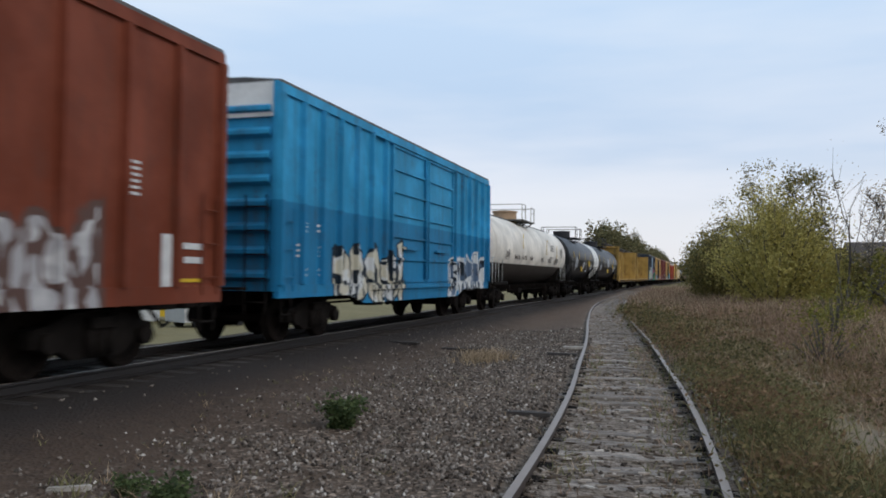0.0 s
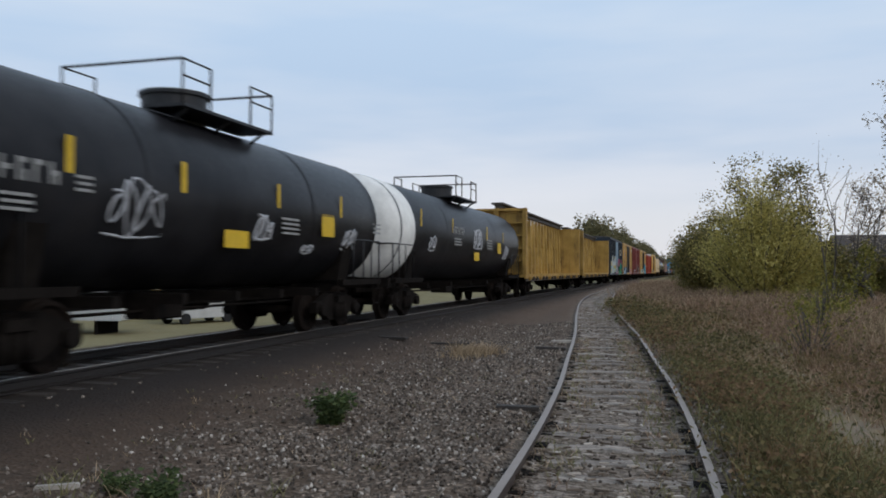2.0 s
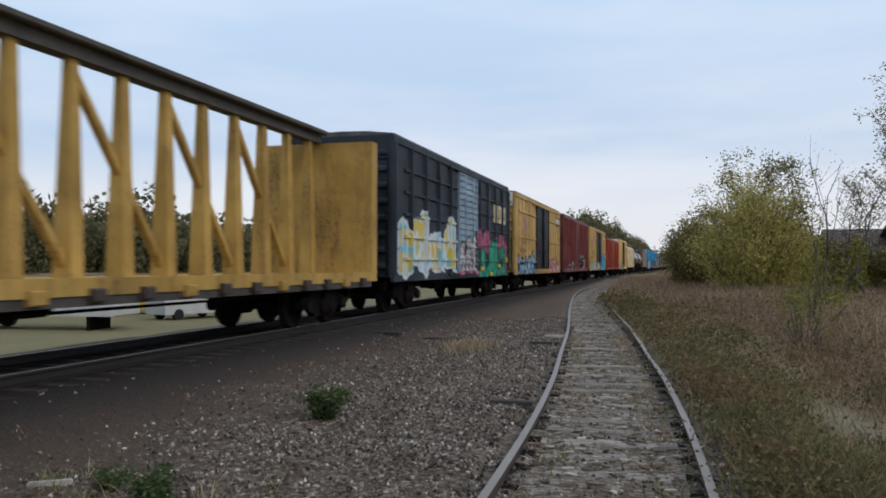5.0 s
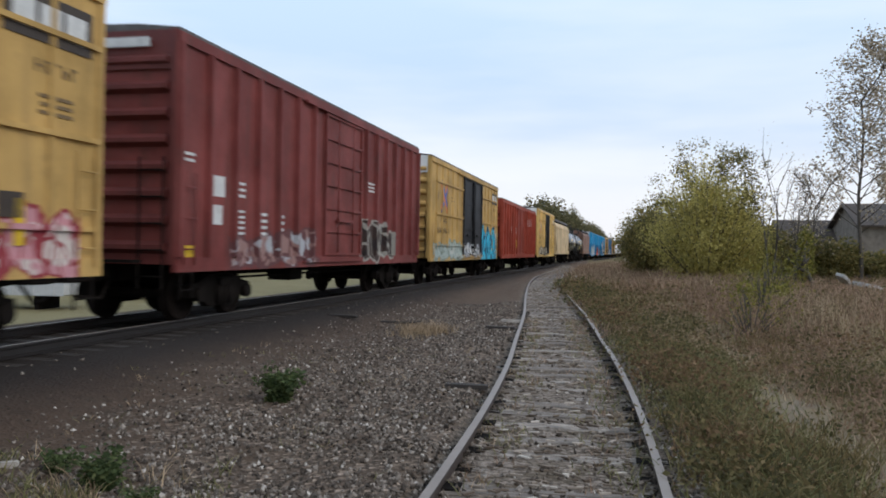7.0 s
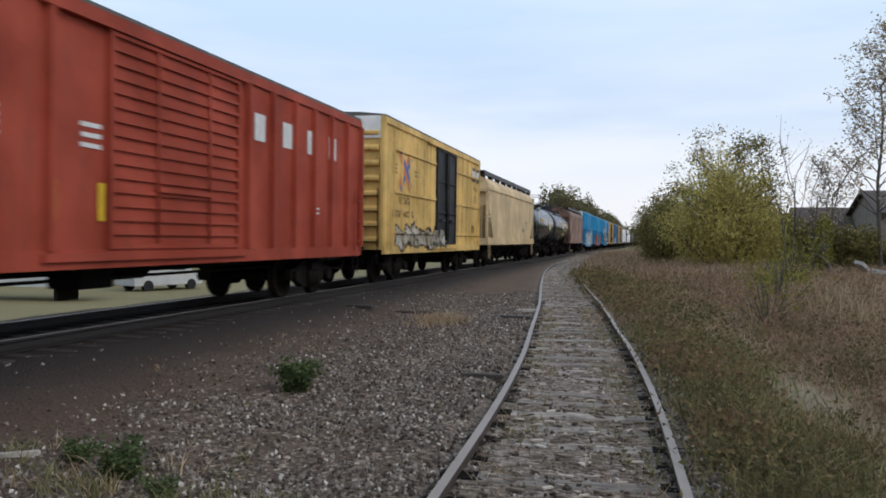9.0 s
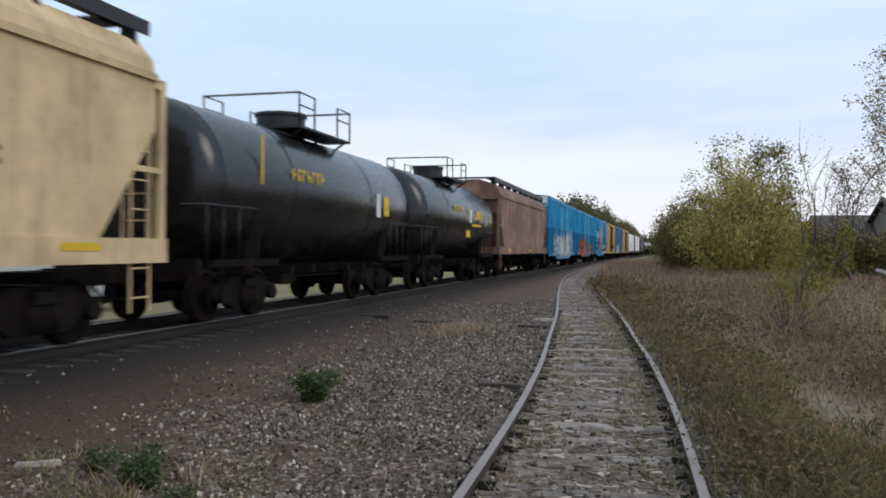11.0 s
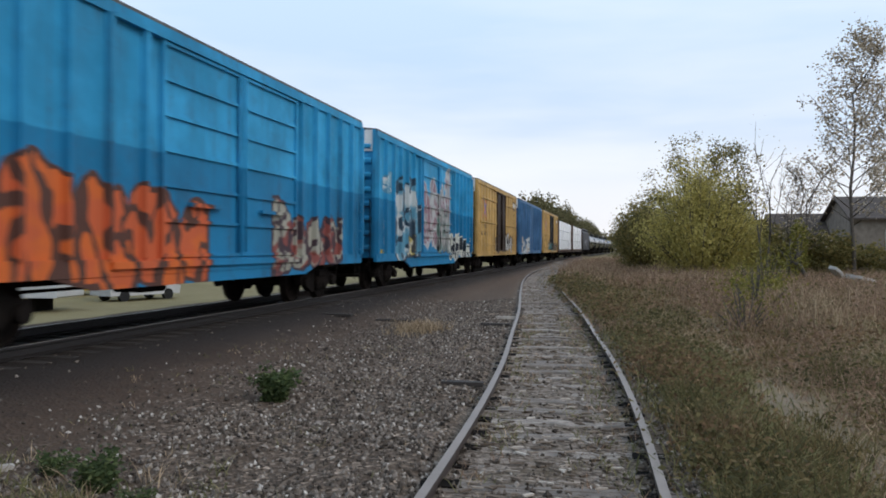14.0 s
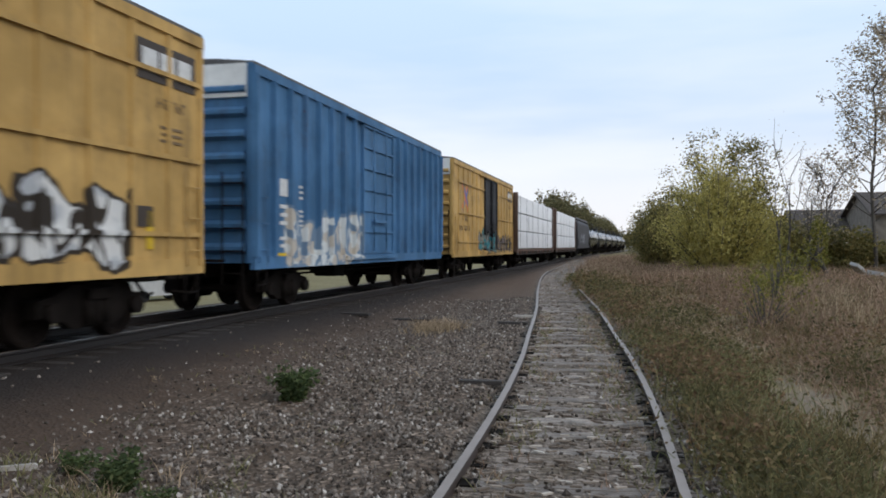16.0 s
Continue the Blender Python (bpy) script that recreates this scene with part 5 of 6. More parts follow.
    m = paint("navy_box_paint", (0.055, 0.15, 0.28), rust=0.15, grime=0.3, seed=33, art=((-5.95, -1.2, 0.75, 2.3, (0.60, 0.62, 0.60), (0.5, 0.44, 0.36), (0.15, 0.22, 0.3), 0.55),))
    c = put_car(boxcar("medium blue boxcar with white graffiti and plug door", 14.5, 4.86, m, ribs=20, door_at=(-0.09, 0.095), top_end=pale_end), 348.0, 362.5)
    bars(c, WHITE_MARK, ((-5.9, 2.5, 0.4, 0.35, 1), (-5.0, 2.45, 0.34, 0.35, 3), (-5.9, 1.95, 0.4, 0.5, 3), (-5.0, 1.9, 0.34, 0.4, 4), (-5.9, 1.4, 0.4, 0.3, 2)))
    bars(c, YELLOW_MARK, ((-6.0, 1.1, 0.4, 0.16, 1),), name="yellow_label")

    railbox("mustard yellow boxcar with dark door and teal tags", 364.5, 379.3, ((-2.4, 1.9, 0.95, 2.2, (0.03, 0.22, 0.25), (0.2, 0.2, 0.18), BLK, 0.5), (2.2, 7.0, 0.95, 2.0, (0.25, 0.18, 0.10), (0.12, 0.1, 0.1), BLK, 0.5)), 35)

    wrap = plain("white_lumber_wrap", (0.85, 0.85, 0.85), 0.4, 0, 0.12, 1.5, 0.4)
    grey = paint("brown_beam_paint", (0.12, 0.07, 0.05), rust=0.2, seed=37)
    put_car(centerbeam("centerbeam flatcar loaded with white wrapped lumber", 20.0, 4.5, grey, beam, wrap), 381.3, 401.0)
    put_car(centerbeam("centerbeam flatcar loaded with white wrapped lumber", 20.0, 4.5, grey, beam, wrap), 402.8, 423.0)
    m = paint("charcoal_hopper_paint", (0.045, 0.042, 0.045), rust=0.1, seed=39, art=((-4.5, 2.0, 1.5, 3.0, SILV, (0.2, 0.2, 0.22), BLK, 0.7),))
    put_car(hopper("dark grey covered hopper with pale tags", 18.0, 4.5, m), 424.8, 443.0)
    tank = black_tank("long black tank car", 445.0, 463.0, 41)
    y = 465.0
    for k in range(5):
        TRAIN.append((copy_thing(tank, Matrix.Identity(4)), y + 9.0))
        y += 20.0


FADED_MARK = plain("faded_grey_stencil", (0.24, 0.22, 0.20), 0.6, 0, 0.2, 6, 0)
GREY_MARK = plain("dulled_white_stencil", (0.30, 0.30, 0.29), 0.6, 0, 0.3, 6, 0)
SILVER_TAG = plain("silver_spray_paint", (0.42, 0.43, 0.45), 0.5, 0, 0.3, 9, 0)
TAN_MARK = plain("tan_stencil_paint", (0.17, 0.105, 0.045), 0.6, 0, 0.2, 6, 0)
CREAM_MARK = plain("cream_stencil_paint", (0.62, 0.52, 0.34), 0.6, 0, 0.2, 6, 0)
build_ground()
build_tracks()
build_train()


# ---- vegetation ----
def leaf_quads(mb, rng, c, spread, count, size, flat=0.5):
    for _ in range(count):
        p = Vector((c[0] + rng.gauss(0, spread[0]), c[1] + rng.gauss(0, spread[1]), c[2] + rng.gauss(0, spread[2])))
        a = Vector((rng.gauss(0, 1), rng.gauss(0, 1), rng.gauss(0, flat))).normalized()
        b = a.cross(Vector((rng.gauss(0, 1), rng.gauss(0, 1), rng.gauss(0, 1)))).normalized()
        s = size * rng.uniform(0.6, 1.3)
        n = len(mb.v)
        mb.v += [tuple(p - a * s), tuple(p + b * s * 0.55), tuple(p + a * s), tuple(p - b * s * 0.55)]
        mb.f.append((n, n + 1, n + 2, n + 3))


def branch(mb, tips, rng, p, d, length, r, depth, up=0.25, twist=0.45):
    pts, q, dd = [p], p.copy(), d.copy()
    for _ in range(4):
        dd = (dd + Vector((rng.gauss(0, 0.13), rng.gauss(0, 0.13), rng.gauss(0, 0.07) + up * 0.12))).normalized()
        q = q + dd * (length / 4)
        pts.append(q.copy())
    mb.tube(pts, r, 6 if depth > 1 else 4, r * 0.55)
    if depth == 0:
        tips.append(q)
        return
    for k in range(rng.choice((2, 3, 3))):
        at = pts[rng.choice((2, 3, 4))]
        side = Vector((rng.gauss(0, 1), rng.gauss(0, 1), rng.gauss(0, 0.5)))
        branch(mb, tips, rng, at, (dd + side * twist).normalized(), length * rng.uniform(0.55, 0.8), r * 0.5, depth - 1, up, twist)
    tips.append(q)


def tree(label, x, y, height, seed, leaf_mat, leaves, clump, size, trunks=1, depth=3, first=0.3, lean=0.1, r=0.12, twist=0.45, category="tree", skip=0.0):
    rng = random.Random(seed)
    z = ground_z(x, y) - 0.05
    wood, tips = MB(), []
    for k in range(trunks):
        o = Vector((rng.gauss(0, 0.25) * (trunks > 1), rng.gauss(0, 0.25) * (trunks > 1), 0))
        d = Vector((rng.gauss(0, lean), rng.gauss(0, lean), 1)).normalized()
        branch(wood, tips, rng, o, d, height * first, r, depth, twist=twist)
    top = max(t.z for t in tips)
    sc = height / top
    for i, v in enumerate(wood.v):
        wood.v[i] = (v[0] * sc, v[1] * sc, v[2] * sc)
    ob = tagged(new("tree" if category == "tree" else "shrub"), label, category)
    ob.matrix_basis = pose(x, y, z)
    part("trunk", wood, BARK, ob, "grey bark trunk and limbs")
    if leaves:
        crown = MB()
        for t in tips:
            if rng.random() < skip:
                continue
            leaf_quads(crown, rng, tuple(t * sc), (clump, clump, clump * 0.8), leaves, size)
        part("crown", crown.raw("crown", leaf_mat), leaf_mat, ob, "loose leaves")
    return ob


def slender_tree(label, x, y, height, seed, leaf_mat, spread, leaves, size, r=0.11):
    """A straight stem whose branches rise steeply, with sparse leaves along them."""
    rng = random.Random(seed)
    ob = tagged(new("tree"), label, "tree")
    ob.matrix_basis = pose(x, y, ground_z(x, y) - 0.05)
    wood, crown = MB(), MB()
    stem = [Vector((rng.gauss(0, 0.06) * k, rng.gauss(0, 0.06) * k, height * k / 8)) for k in range(9)]
    wood.tube(stem, r, 8, 0.015)
    for k in range(44):
        f = 0.22 + 0.74 * k / 43
        q = f * 8
        base = stem[int(q)].lerp(stem[min(8, int(q) + 1)], q - int(q))
        a = k * 2.4 + rng.gauss(0, 0.4)
        reach = spread * (math.sin(min(1, (1.04 - f) * 1.5) * 1.57)) * rng.uniform(0.55, 1.05)
        rise = reach * rng.uniform(0.7, 1.3)
        pts = [base, base + Vector((math.cos(a) * reach * 0.5, math.sin(a) * reach * 0.5, rise * 0.35)), base + Vector((math.cos(a) * reach, math.sin(a) * reach, min(rise, height * 1.02 - base.z)))]
        wood.tube(pts, r * 0.32 * (1.1 - f * 0.7), 5, 0.008)
        for j in range(5):
            t = rng.uniform(0.35, 1.0)
            s = pts[0].lerp(pts[1], t * 2) if t < 0.5 else pts[1].lerp(pts[2], t * 2 - 1)
            e = s + Vector((rng.gauss(0, 0.35), rng.gauss(0, 0.35), rng.uniform(0.1, 0.6))) * (0.5 + spread * 0.2)
            wood.tube([s, e], 0.014, 4, 0.005)
            leaf_quads(crown, rng, tuple(s.lerp(e, 0.7)), (0.22, 0.22, 0.22), leaves, size)
    part("trunk", wood, BARK, ob, "slender grey stem and rising branches")
    part("crown", crown.raw("crown", leaf_mat), leaf_mat, ob, "sparse pale leaves")
    return ob


def mound(mb, rng, c, rx, ry, rz, count, size):
    """Leaves through a rounded mass, thicker near its skin, with lobes."""
    ph = [rng.uniform(0, 6.28) for _ in range(6)]
    for _ in range(count):
        u = Vector((rng.gauss(0, 1), rng.gauss(0, 1), rng.gauss(0, 1))).normalized()
        az, lob = math.atan2(u.y, u.x), 0.0
        for k in range(3):
            lob += 0.10 * math.sin((k + 2) * az + ph[k]) + 0.08 * math.sin((k + 3) * u.z * 2 + ph[k + 3] + az)
        q = (rng.random() ** 0.35) * (1 + lob)
        p = Vector((c[0] + u.x * rx * q, c[1] + u.y * ry * q, c[2] + u.z * rz * q))
        if p.z < -1.8:
            continue
        a = Vector((rng.gauss(0, 1), rng.gauss(0, 1), rng.gauss(0, 0.6))).normalized()
        b = a.cross(Vector((rng.gauss(0, 1), rng.gauss(0, 1), rng.gauss(0, 1)))).normalized()
        s = size * rng.uniform(0.6, 1.4)
        n = len(mb.v)
        mb.v += [tuple(p - a * s), tuple(p + b * s * 0.6), tuple(p + a * s), tuple(p - b * s * 0.6)]
        mb.f.append((n, n + 1, n + 2, n + 3))


LEAF_OLIVE = island("olive_leaves", ((0.0, (0.32, 0.28, 0.085)), (0.5, (0.50, 0.425, 0.13)), (1.0, (0.70, 0.58, 0.20))), 0.7, 3, 0.2, True)
LEAF_DARK = island("dark_leaves", ((0.0, (0.100, 0.096, 0.035)), (0.6, (0.219, 0.188, 0.065)), (1.0, (0.365, 0.274, 0.101))), 0.7, 3, 0.2, True)
LEAF_BROWN = island("browned_leaves", ((0.0, (0.26, 0.205, 0.14)), (0.6, (0.46, 0.375, 0.27)), (1.0, (0.70, 0.60, 0.46))), 0.8, 3, 0.2, True)
LEAF_WEED = island("weed_leaves", ((0.0, (0.040, 0.060, 0.022)), (0.7, (0.090, 0.128, 0.046)), (1.0, (0.17, 0.20, 0.08))), 0.7, 3, 0.2, True)
LEAF_YELLOW = island("yellowing_leaves", ((0.0, (0.10, 0.10, 0.02)), (0.6, (0.22, 0.20, 0.04)), (1.0, (0.36, 0.30, 0.07))), 0.7, 3, 0.2, True)
LEAF_FAR = island("far_woods_leaves", ((0.0, (0.069, 0.068, 0.033)), (0.5, (0.149, 0.138, 0.061)), (1.0, (0.253, 0.198, 0.099))), 0.8, 0.3, 0.2, True)


def leafy_mass(name, label, category, x, y, mat, lobes, seed, size, kind=""):
    """A bush or tree crown of lobes (dx, dy, z, rx, ry, rz, leaves) on a branching trunk."""
    rng = random.Random(seed)
    ob = tagged(new(name), label, category, kind=kind)
    ob.matrix_basis = pose(x, y, ground_z(x, y) - 0.05)
    wood, tips = MB(), []
    hi = max(l[2] for l in lobes)
    for k in range(3):
        branch(wood, tips, rng, Vector((rng.gauss(0, 0.3), rng.gauss(0, 0.3), 0)), Vector((rng.gauss(0, 0.2), rng.gauss(0, 0.2), 1)).normalized(), hi * 0.42, 0.11, 2)
    for dx, dy, z, *_ in lobes:
        wood.tube([(0, 0, 0.2), (dx * 0.5, dy * 0.5, z * 0.6), (dx, dy, z)], 0.09, 5, 0.03)
    part("trunk", wood, BARK, ob, "grey bark limbs")
    mb = MB()
    for dx, dy, z, rx, ry, rz, count in lobes:
        mound(mb, rng, (dx, dy, z), rx, ry, rz, count, size)
    part("crown", mb.raw("crown", mat), mat, ob)
    return ob


def feathery_tree(label, x, y, height, spread, mat, seed, stems=70, leaves=20, size=0.07, low=0.10, category="tree"):
    """Many slim stems that fan out from one root, each hung with loose leaf sprays: an uneven, see-through outline."""
    rng = random.Random(seed)
    ob = tagged(new(category), label, category)
    ob.matrix_basis = pose(x, y, ground_z(x, y) - 0.05)
    wood, crown = MB(), MB()
    lobes = [rng.uniform(0, 6.28) for _ in range(3)]
    for k in range(stems):
        a = rng.uniform(0, 6.28)
        out = math.sqrt(rng.random())
        reach = spread * out * (1 + 0.16 * math.sin(2 * a + lobes[0]) + 0.12 * math.sin(5 * a + lobes[1]))
        h = height * (1.0 - 0.62 * out ** 2.2) * rng.uniform(0.72, 1.03)
        base = Vector((math.cos(a) * reach * 0.12, math.sin(a) * reach * 0.12, 0))
        mid = Vector((math.cos(a) * reach * 0.62, math.sin(a) * reach * 0.62, h * 0.5))
        tip = Vector((math.cos(a) * reach, math.sin(a) * reach, h))
        pts = [base.lerp(mid, t).lerp(mid.lerp(tip, t), t) for t in (0, 0.25, 0.5, 0.75, 1.0)]
        wood.tube(pts, 0.045, 4, 0.008)
        for j in range(11):
            t = low + (1 - low) * (j + rng.random()) / 11
            p = base.lerp(mid, t).lerp(mid.lerp(tip, t), t)
            w = 0.16 + 0.22 * math.sin(t * 2.6)
            leaf_quads(crown, rng, (p.x + rng.gauss(0, 0.12), p.y + rng.gauss(0, 0.12), max(0.12, p.z)), (w, w, w * 1.25), int(leaves * rng.uniform(0.5, 1.4)), size, 0.9)
    part("trunk", wood, BARK, ob, "slim grey stems")
    part("crown", crown.raw("crown", mat), mat, ob)
    return ob


def build_trees():
    feathery_tree("olive-yellow bushy tree behind the siding", 4.2, 43.0, 6.4, 2.9, LEAF_OLIVE, 11, 165, 36, 0.062, 0.03)
    feathery_tree("thin bush of olive leaves beside the larger tree", 6.5, 44.5, 3.4, 1.7, LEAF_OLIVE, 61, 50, 24, 0.055, 0.03)
    tree("tall tree with thinning brown leaves over the bushes", 4.2, 46.5, 7.5, 12, LEAF_DARK, 70, 0.28, 0.075, trunks=4, depth=3, lean=0.2, r=0.07)
    feathery_tree("dark green tree at the bend of the line", 1.9, 55.0, 5.3, 2.0, LEAF_DARK, 13, 90, 34, 0.075, 0.03)
    feathery_tree("dark green tree at the bend of the line", 2.4, 66.0, 5.6, 2.6, LEAF_DARK, 62, 80, 30, 0.09, 0.03)
    feathery_tree("dark green tree at the bend of the line", 2.8, 80.0, 6.6, 3.2, LEAF_DARK, 14, 60, 26, 0.13)
    leafy_mass("shrub", "dark undergrowth and saplings behind the bank", "shrub", 8.0, 46.0, LEAF_DARK, ((0, 0, 1.3, 2.4, 2.0, 1.5, 5000), (2.6, 1, 1.1, 2.2, 2.0, 1.2, 4000), (-1.6, 0.5, 2.2, 1.6, 1.8, 1.7, 4000)), 15, 0.10)
    tree("bare sapling with thin upright branches", 7.1, 40.0, 7.4, 16, LEAF_BROWN, 4, 0.25, 0.05, trunks=2, depth=2, first=0.5, lean=0.08, r=0.05, twist=0.22)
    tree("bare sapling with thin upright branches", 8.4, 41.0, 7.2, 17, LEAF_BROWN, 6, 0.3, 0.05, trunks=2, depth=2, first=0.5, lean=0.08, r=0.045, twist=0.22)
    slender_tree("tall slender tree with sparse pale brown leaves", 11.5, 43.0, 12.2, 18, LEAF_BROWN, 2.8, 24, 0.085)
    slender_tree("tall slender tree with sparse pale brown leaves", 14.2, 45.0, 11.5, 25, LEAF_BROWN, 2.5, 24, 0.085)
    slender_tree("slender young tree with sparse pale leaves", 8.9, 42.5, 5.6, 23, LEAF_BROWN, 1.3, 6, 0.06, 0.05)
    leafy_mass("shrub", "yellow-green shrub at the edge of the bank", "shrub", 7.3, 36.0, LEAF_YELLOW, ((0, 0, 1.0, 0.6, 0.6, 0.8, 700), (0.2, 0, 2.2, 0.4, 0.4, 0.6, 400)), 20, 0.06)
    leafy_mass("shrub", "yellow-green shrub at the edge of the bank", "shrub", 4.0, 27.0, LEAF_YELLOW, ((0, 0, 0.4, 0.6, 0.6, 0.5, 500), (0.9, 0.5, 0.4, 0.6, 0.6, 0.4, 450)), 21, 0.05)
    feathery_tree("tall weed with yellow-green leaves on the bank", 2.75, 18.5, 1.15, 0.55, LEAF_YELLOW, 63, 14, 5, 0.035, 0.3, "shrub")
    feathery_tree("tall weed with yellow-green leaves on the bank", 3.6, 22.5, 1.3, 0.8, LEAF_YELLOW, 64, 16, 5, 0.04, 0.3, "shrub")
    feathery_tree("tall weed with yellow-green leaves on the bank", 4.9, 29.0, 1.7, 1.0, LEAF_YELLOW, 65, 18, 6, 0.05, 0.25, "shrub")
    leafy_mass("shrub", "dark rounded shrub before the shed", "shrub", 10.6, 44.0, LEAF_DARK, ((0, 0, 1.2, 1.5, 1.3, 1.3, 5000), (2.2, 0.6, 0.9, 1.4, 1.2, 1.0, 3000)), 22, 0.08)
    # woods along both sides in the distance
    rng = random.Random(3)
    mb = MB()
    for i in range(46):
        y = 165 + i * 4.0
        x = main_x(y) - 8.5 - rng.uniform(0, 6)
        h = rng.uniform(9.0, 11.5) + (1.5 if y < 240 else 0.0)
        mound(mb, rng, (x, y, h * 0.5), rng.uniform(2.5, 4.0), rng.uniform(3, 5), h * 0.52, 2200, 0.30)
    for i in range(60):
        y = 60 + i * 6
        x = -52 + rng.uniform(-8, 8)
        h = rng.uniform(6.0, 9.0)
        mound(mb, rng, (x, y, h * 0.5), rng.uniform(3.5, 5.5), rng.uniform(4, 6), h * 0.55, 1200, 0.34)
    for i in range(44):
        x = -50 - rng.uniform(0, 25)
        y = 8 + i * 1.8
        h = rng.uniform(7.0, 9.5)
        mound(mb, rng, (x, y, h * 0.5 - 1.6), rng.uniform(3, 5), rng.uniform(3, 5), h * 0.55, 3600, 0.17)
    for i in range(70):
        x, y = -66 - rng.uniform(0, 16), 10 + i * 2.6
        h = rng.uniform(8.0, 10.5)
        mound(mb, rng, (x, y, h * 0.42 - 1.5), rng.uniform(4, 6), rng.uniform(4, 6), h * 0.58, 2200, 0.36)
    for i in range(70):
        x = -53 - rng.uniform(0, 5) - 0.1 * i
        y = 4 + i * 1.5
        h = rng.uniform(4.5, 7.5)
        mound(mb, rng, (x, y, h * 0.45 - 1.4), rng.uniform(2.5, 4), rng.uniform(2.5, 4), h * 0.55, 2600, 0.2)
    for i in range(40):
        y = 95 + i * 9
        x = 5.5 + y * y / 12000 + rng.uniform(0, 10)
        h = rng.uniform(3.5, 5.5)
        mound(mb, rng, (x, y, h * 0.5), rng.uniform(3, 5), rng.uniform(3, 6), h * 0.55, 1100, 0.34)
    for i in range(26):
        x, y = 26 + i * 5.5, 90 + rng.uniform(-10, 15)
        h = rng.uniform(3, 5)
        mound(mb, rng, (x, y, h * 0.5), rng.uniform(4, 6), 4, h * 0.5, 1100, 0.32)
    for i in range(40):
        x, y = -60 + i * 4, 560 + rng.uniform(-25, 25)
        h = rng.uniform(9, 12)
        mound(mb, rng, (x, y, h * 0.5), 7, 6, h * 0.55, 700, 0.7)
    tagged(part("far_woods", mb.raw("far_woods", LEAF_FAR), LEAF_FAR), "distant autumn woods along the line", "woods", kind="stuff")


build_trees()


# ---- loose ballast, weeds and dry grass ----
def build_stones():
    rng = random.Random(9)
    mb = MB()
    ico = [Vector(v).normalized() for v in ((0, 0, 1), (0.9, 0, 0.1), (0, 0.9, 0.05), (-0.9, 0, 0.1), (0, -0.9, 0.05), (0, 0, -1))]
    faces = [(0, 1, 2), (0, 2, 3), (0, 3, 4), (0, 4, 1), (5, 2, 1), (5, 3, 2), (5, 4, 3), (5, 1, 4)]
    n = 0
    while n < 30000:
        y = 3.2 + 22 * rng.random() ** 1.9
        x = rng.uniform(-7.5, 0.9)
        ds, keep = x - siding_x(y), 1.0
        if abs(ds) < 0.68:
            keep = 0.2
        w = x + 3.0 * 0.5 + y * 0.055
        keep *= smooth(-4.0, -0.8, w) * 0.985 + 0.015
        if noise.noise((x * 0.6, y * 0.6, 7)) < -0.25:
            keep *= 0.45
        if rng.random() > keep:
            continue
        s = rng.uniform(0.012, 0.03) * (1.5 if rng.random() < 0.05 else 1)
        rot = Euler((rng.uniform(0, 6), rng.uniform(0, 6), rng.uniform(0, 6))).to_matrix()
        z = ground_z(x, y) + s * 0.25
        b = len(mb.v)
        for v in ico:
            q = rot @ Vector((v.x * rng.uniform(0.7, 1.3), v.y * rng.uniform(0.6, 1.1), v.z * rng.uniform(0.5, 0.9))) * s
            mb.v.append((x + q.x, y + q.y, z + q.z))
        mb.f += [tuple(b + i for i in f) for f in faces]
        n += 1
    tagged(part("loose_ballast", mb.raw("loose_ballast", GRAVEL), GRAVEL), "loose grey ballast stones between the tracks", "gravel", kind="stuff")


def blades(mb, rng, x, y, z, n, tall, spread, wide=0.006, lean=0.35):
    for _ in range(n):
        px, py = x + rng.gauss(0, spread), y + rng.gauss(0, spread)
        h = tall * rng.uniform(0.5, 1.2)
        a = rng.uniform(0, 6.28)
        dx, dy = math.cos(a) * wide, math.sin(a) * wide
        lx, ly = rng.gauss(0, lean) * h, rng.gauss(0, lean) * h
        k = len(mb.v)
        mb.v += [(px - dx, py - dy, z), (px + dx, py + dy, z), (px + lx * 0.4 + dx * 0.7, py + ly * 0.4 + dy * 0.7, z + h * 0.6), (px + lx * 0.4 - dx * 0.7, py + ly * 0.4 - dy * 0.7, z + h * 0.6), (px + lx, py + ly, z + h)]
        mb.f += [(k, k + 1, k + 2, k + 3), (k + 3, k + 2, k + 4)]


GRASS_DRY = island("dry_grass", ((0.0, (0.16, 0.115, 0.070)), (0.5, (0.36, 0.26, 0.16)), (1.0, (0.64, 0.48, 0.32))), 0.85, 2, 0.1, True)
GRASS_RUST = island("rusty_brown_weeds", ((0.0, (0.16, 0.105, 0.072)), (0.6, (0.34, 0.215, 0.145)), (1.0, (0.52, 0.36, 0.25))), 0.85, 2, 0.1, True)
GRASS_GREEN = island("green_grass", ((0.0, (0.095, 0.100, 0.042)), (0.6, (0.20, 0.19, 0.082)), (1.0, (0.37, 0.32, 0.16))), 0.85, 2, 0.1, True)


HERB_OLIVE = island("dull_olive_herbs", ((0.0, (0.093, 0.070, 0.033)), (0.6, (0.175, 0.131, 0.058)), (1.0, (0.278, 0.196, 0.093))), 0.85, 2, 0.1, True)
HERB_DARK = island("dull_green_herbs", ((0.0, (0.064, 0.060, 0.027)), (0.6, (0.130, 0.112, 0.047)), (1.0, (0.222, 0.174, 0.075))), 0.85, 2, 0.1, True)
HERB_BROWN = island("dull_brown_herbs", ((0.0, (0.111, 0.068, 0.038)), (0.6, (0.212, 0.131, 0.070)), (1.0, (0.333, 0.211, 0.119))), 0.85, 2, 0.1, True)


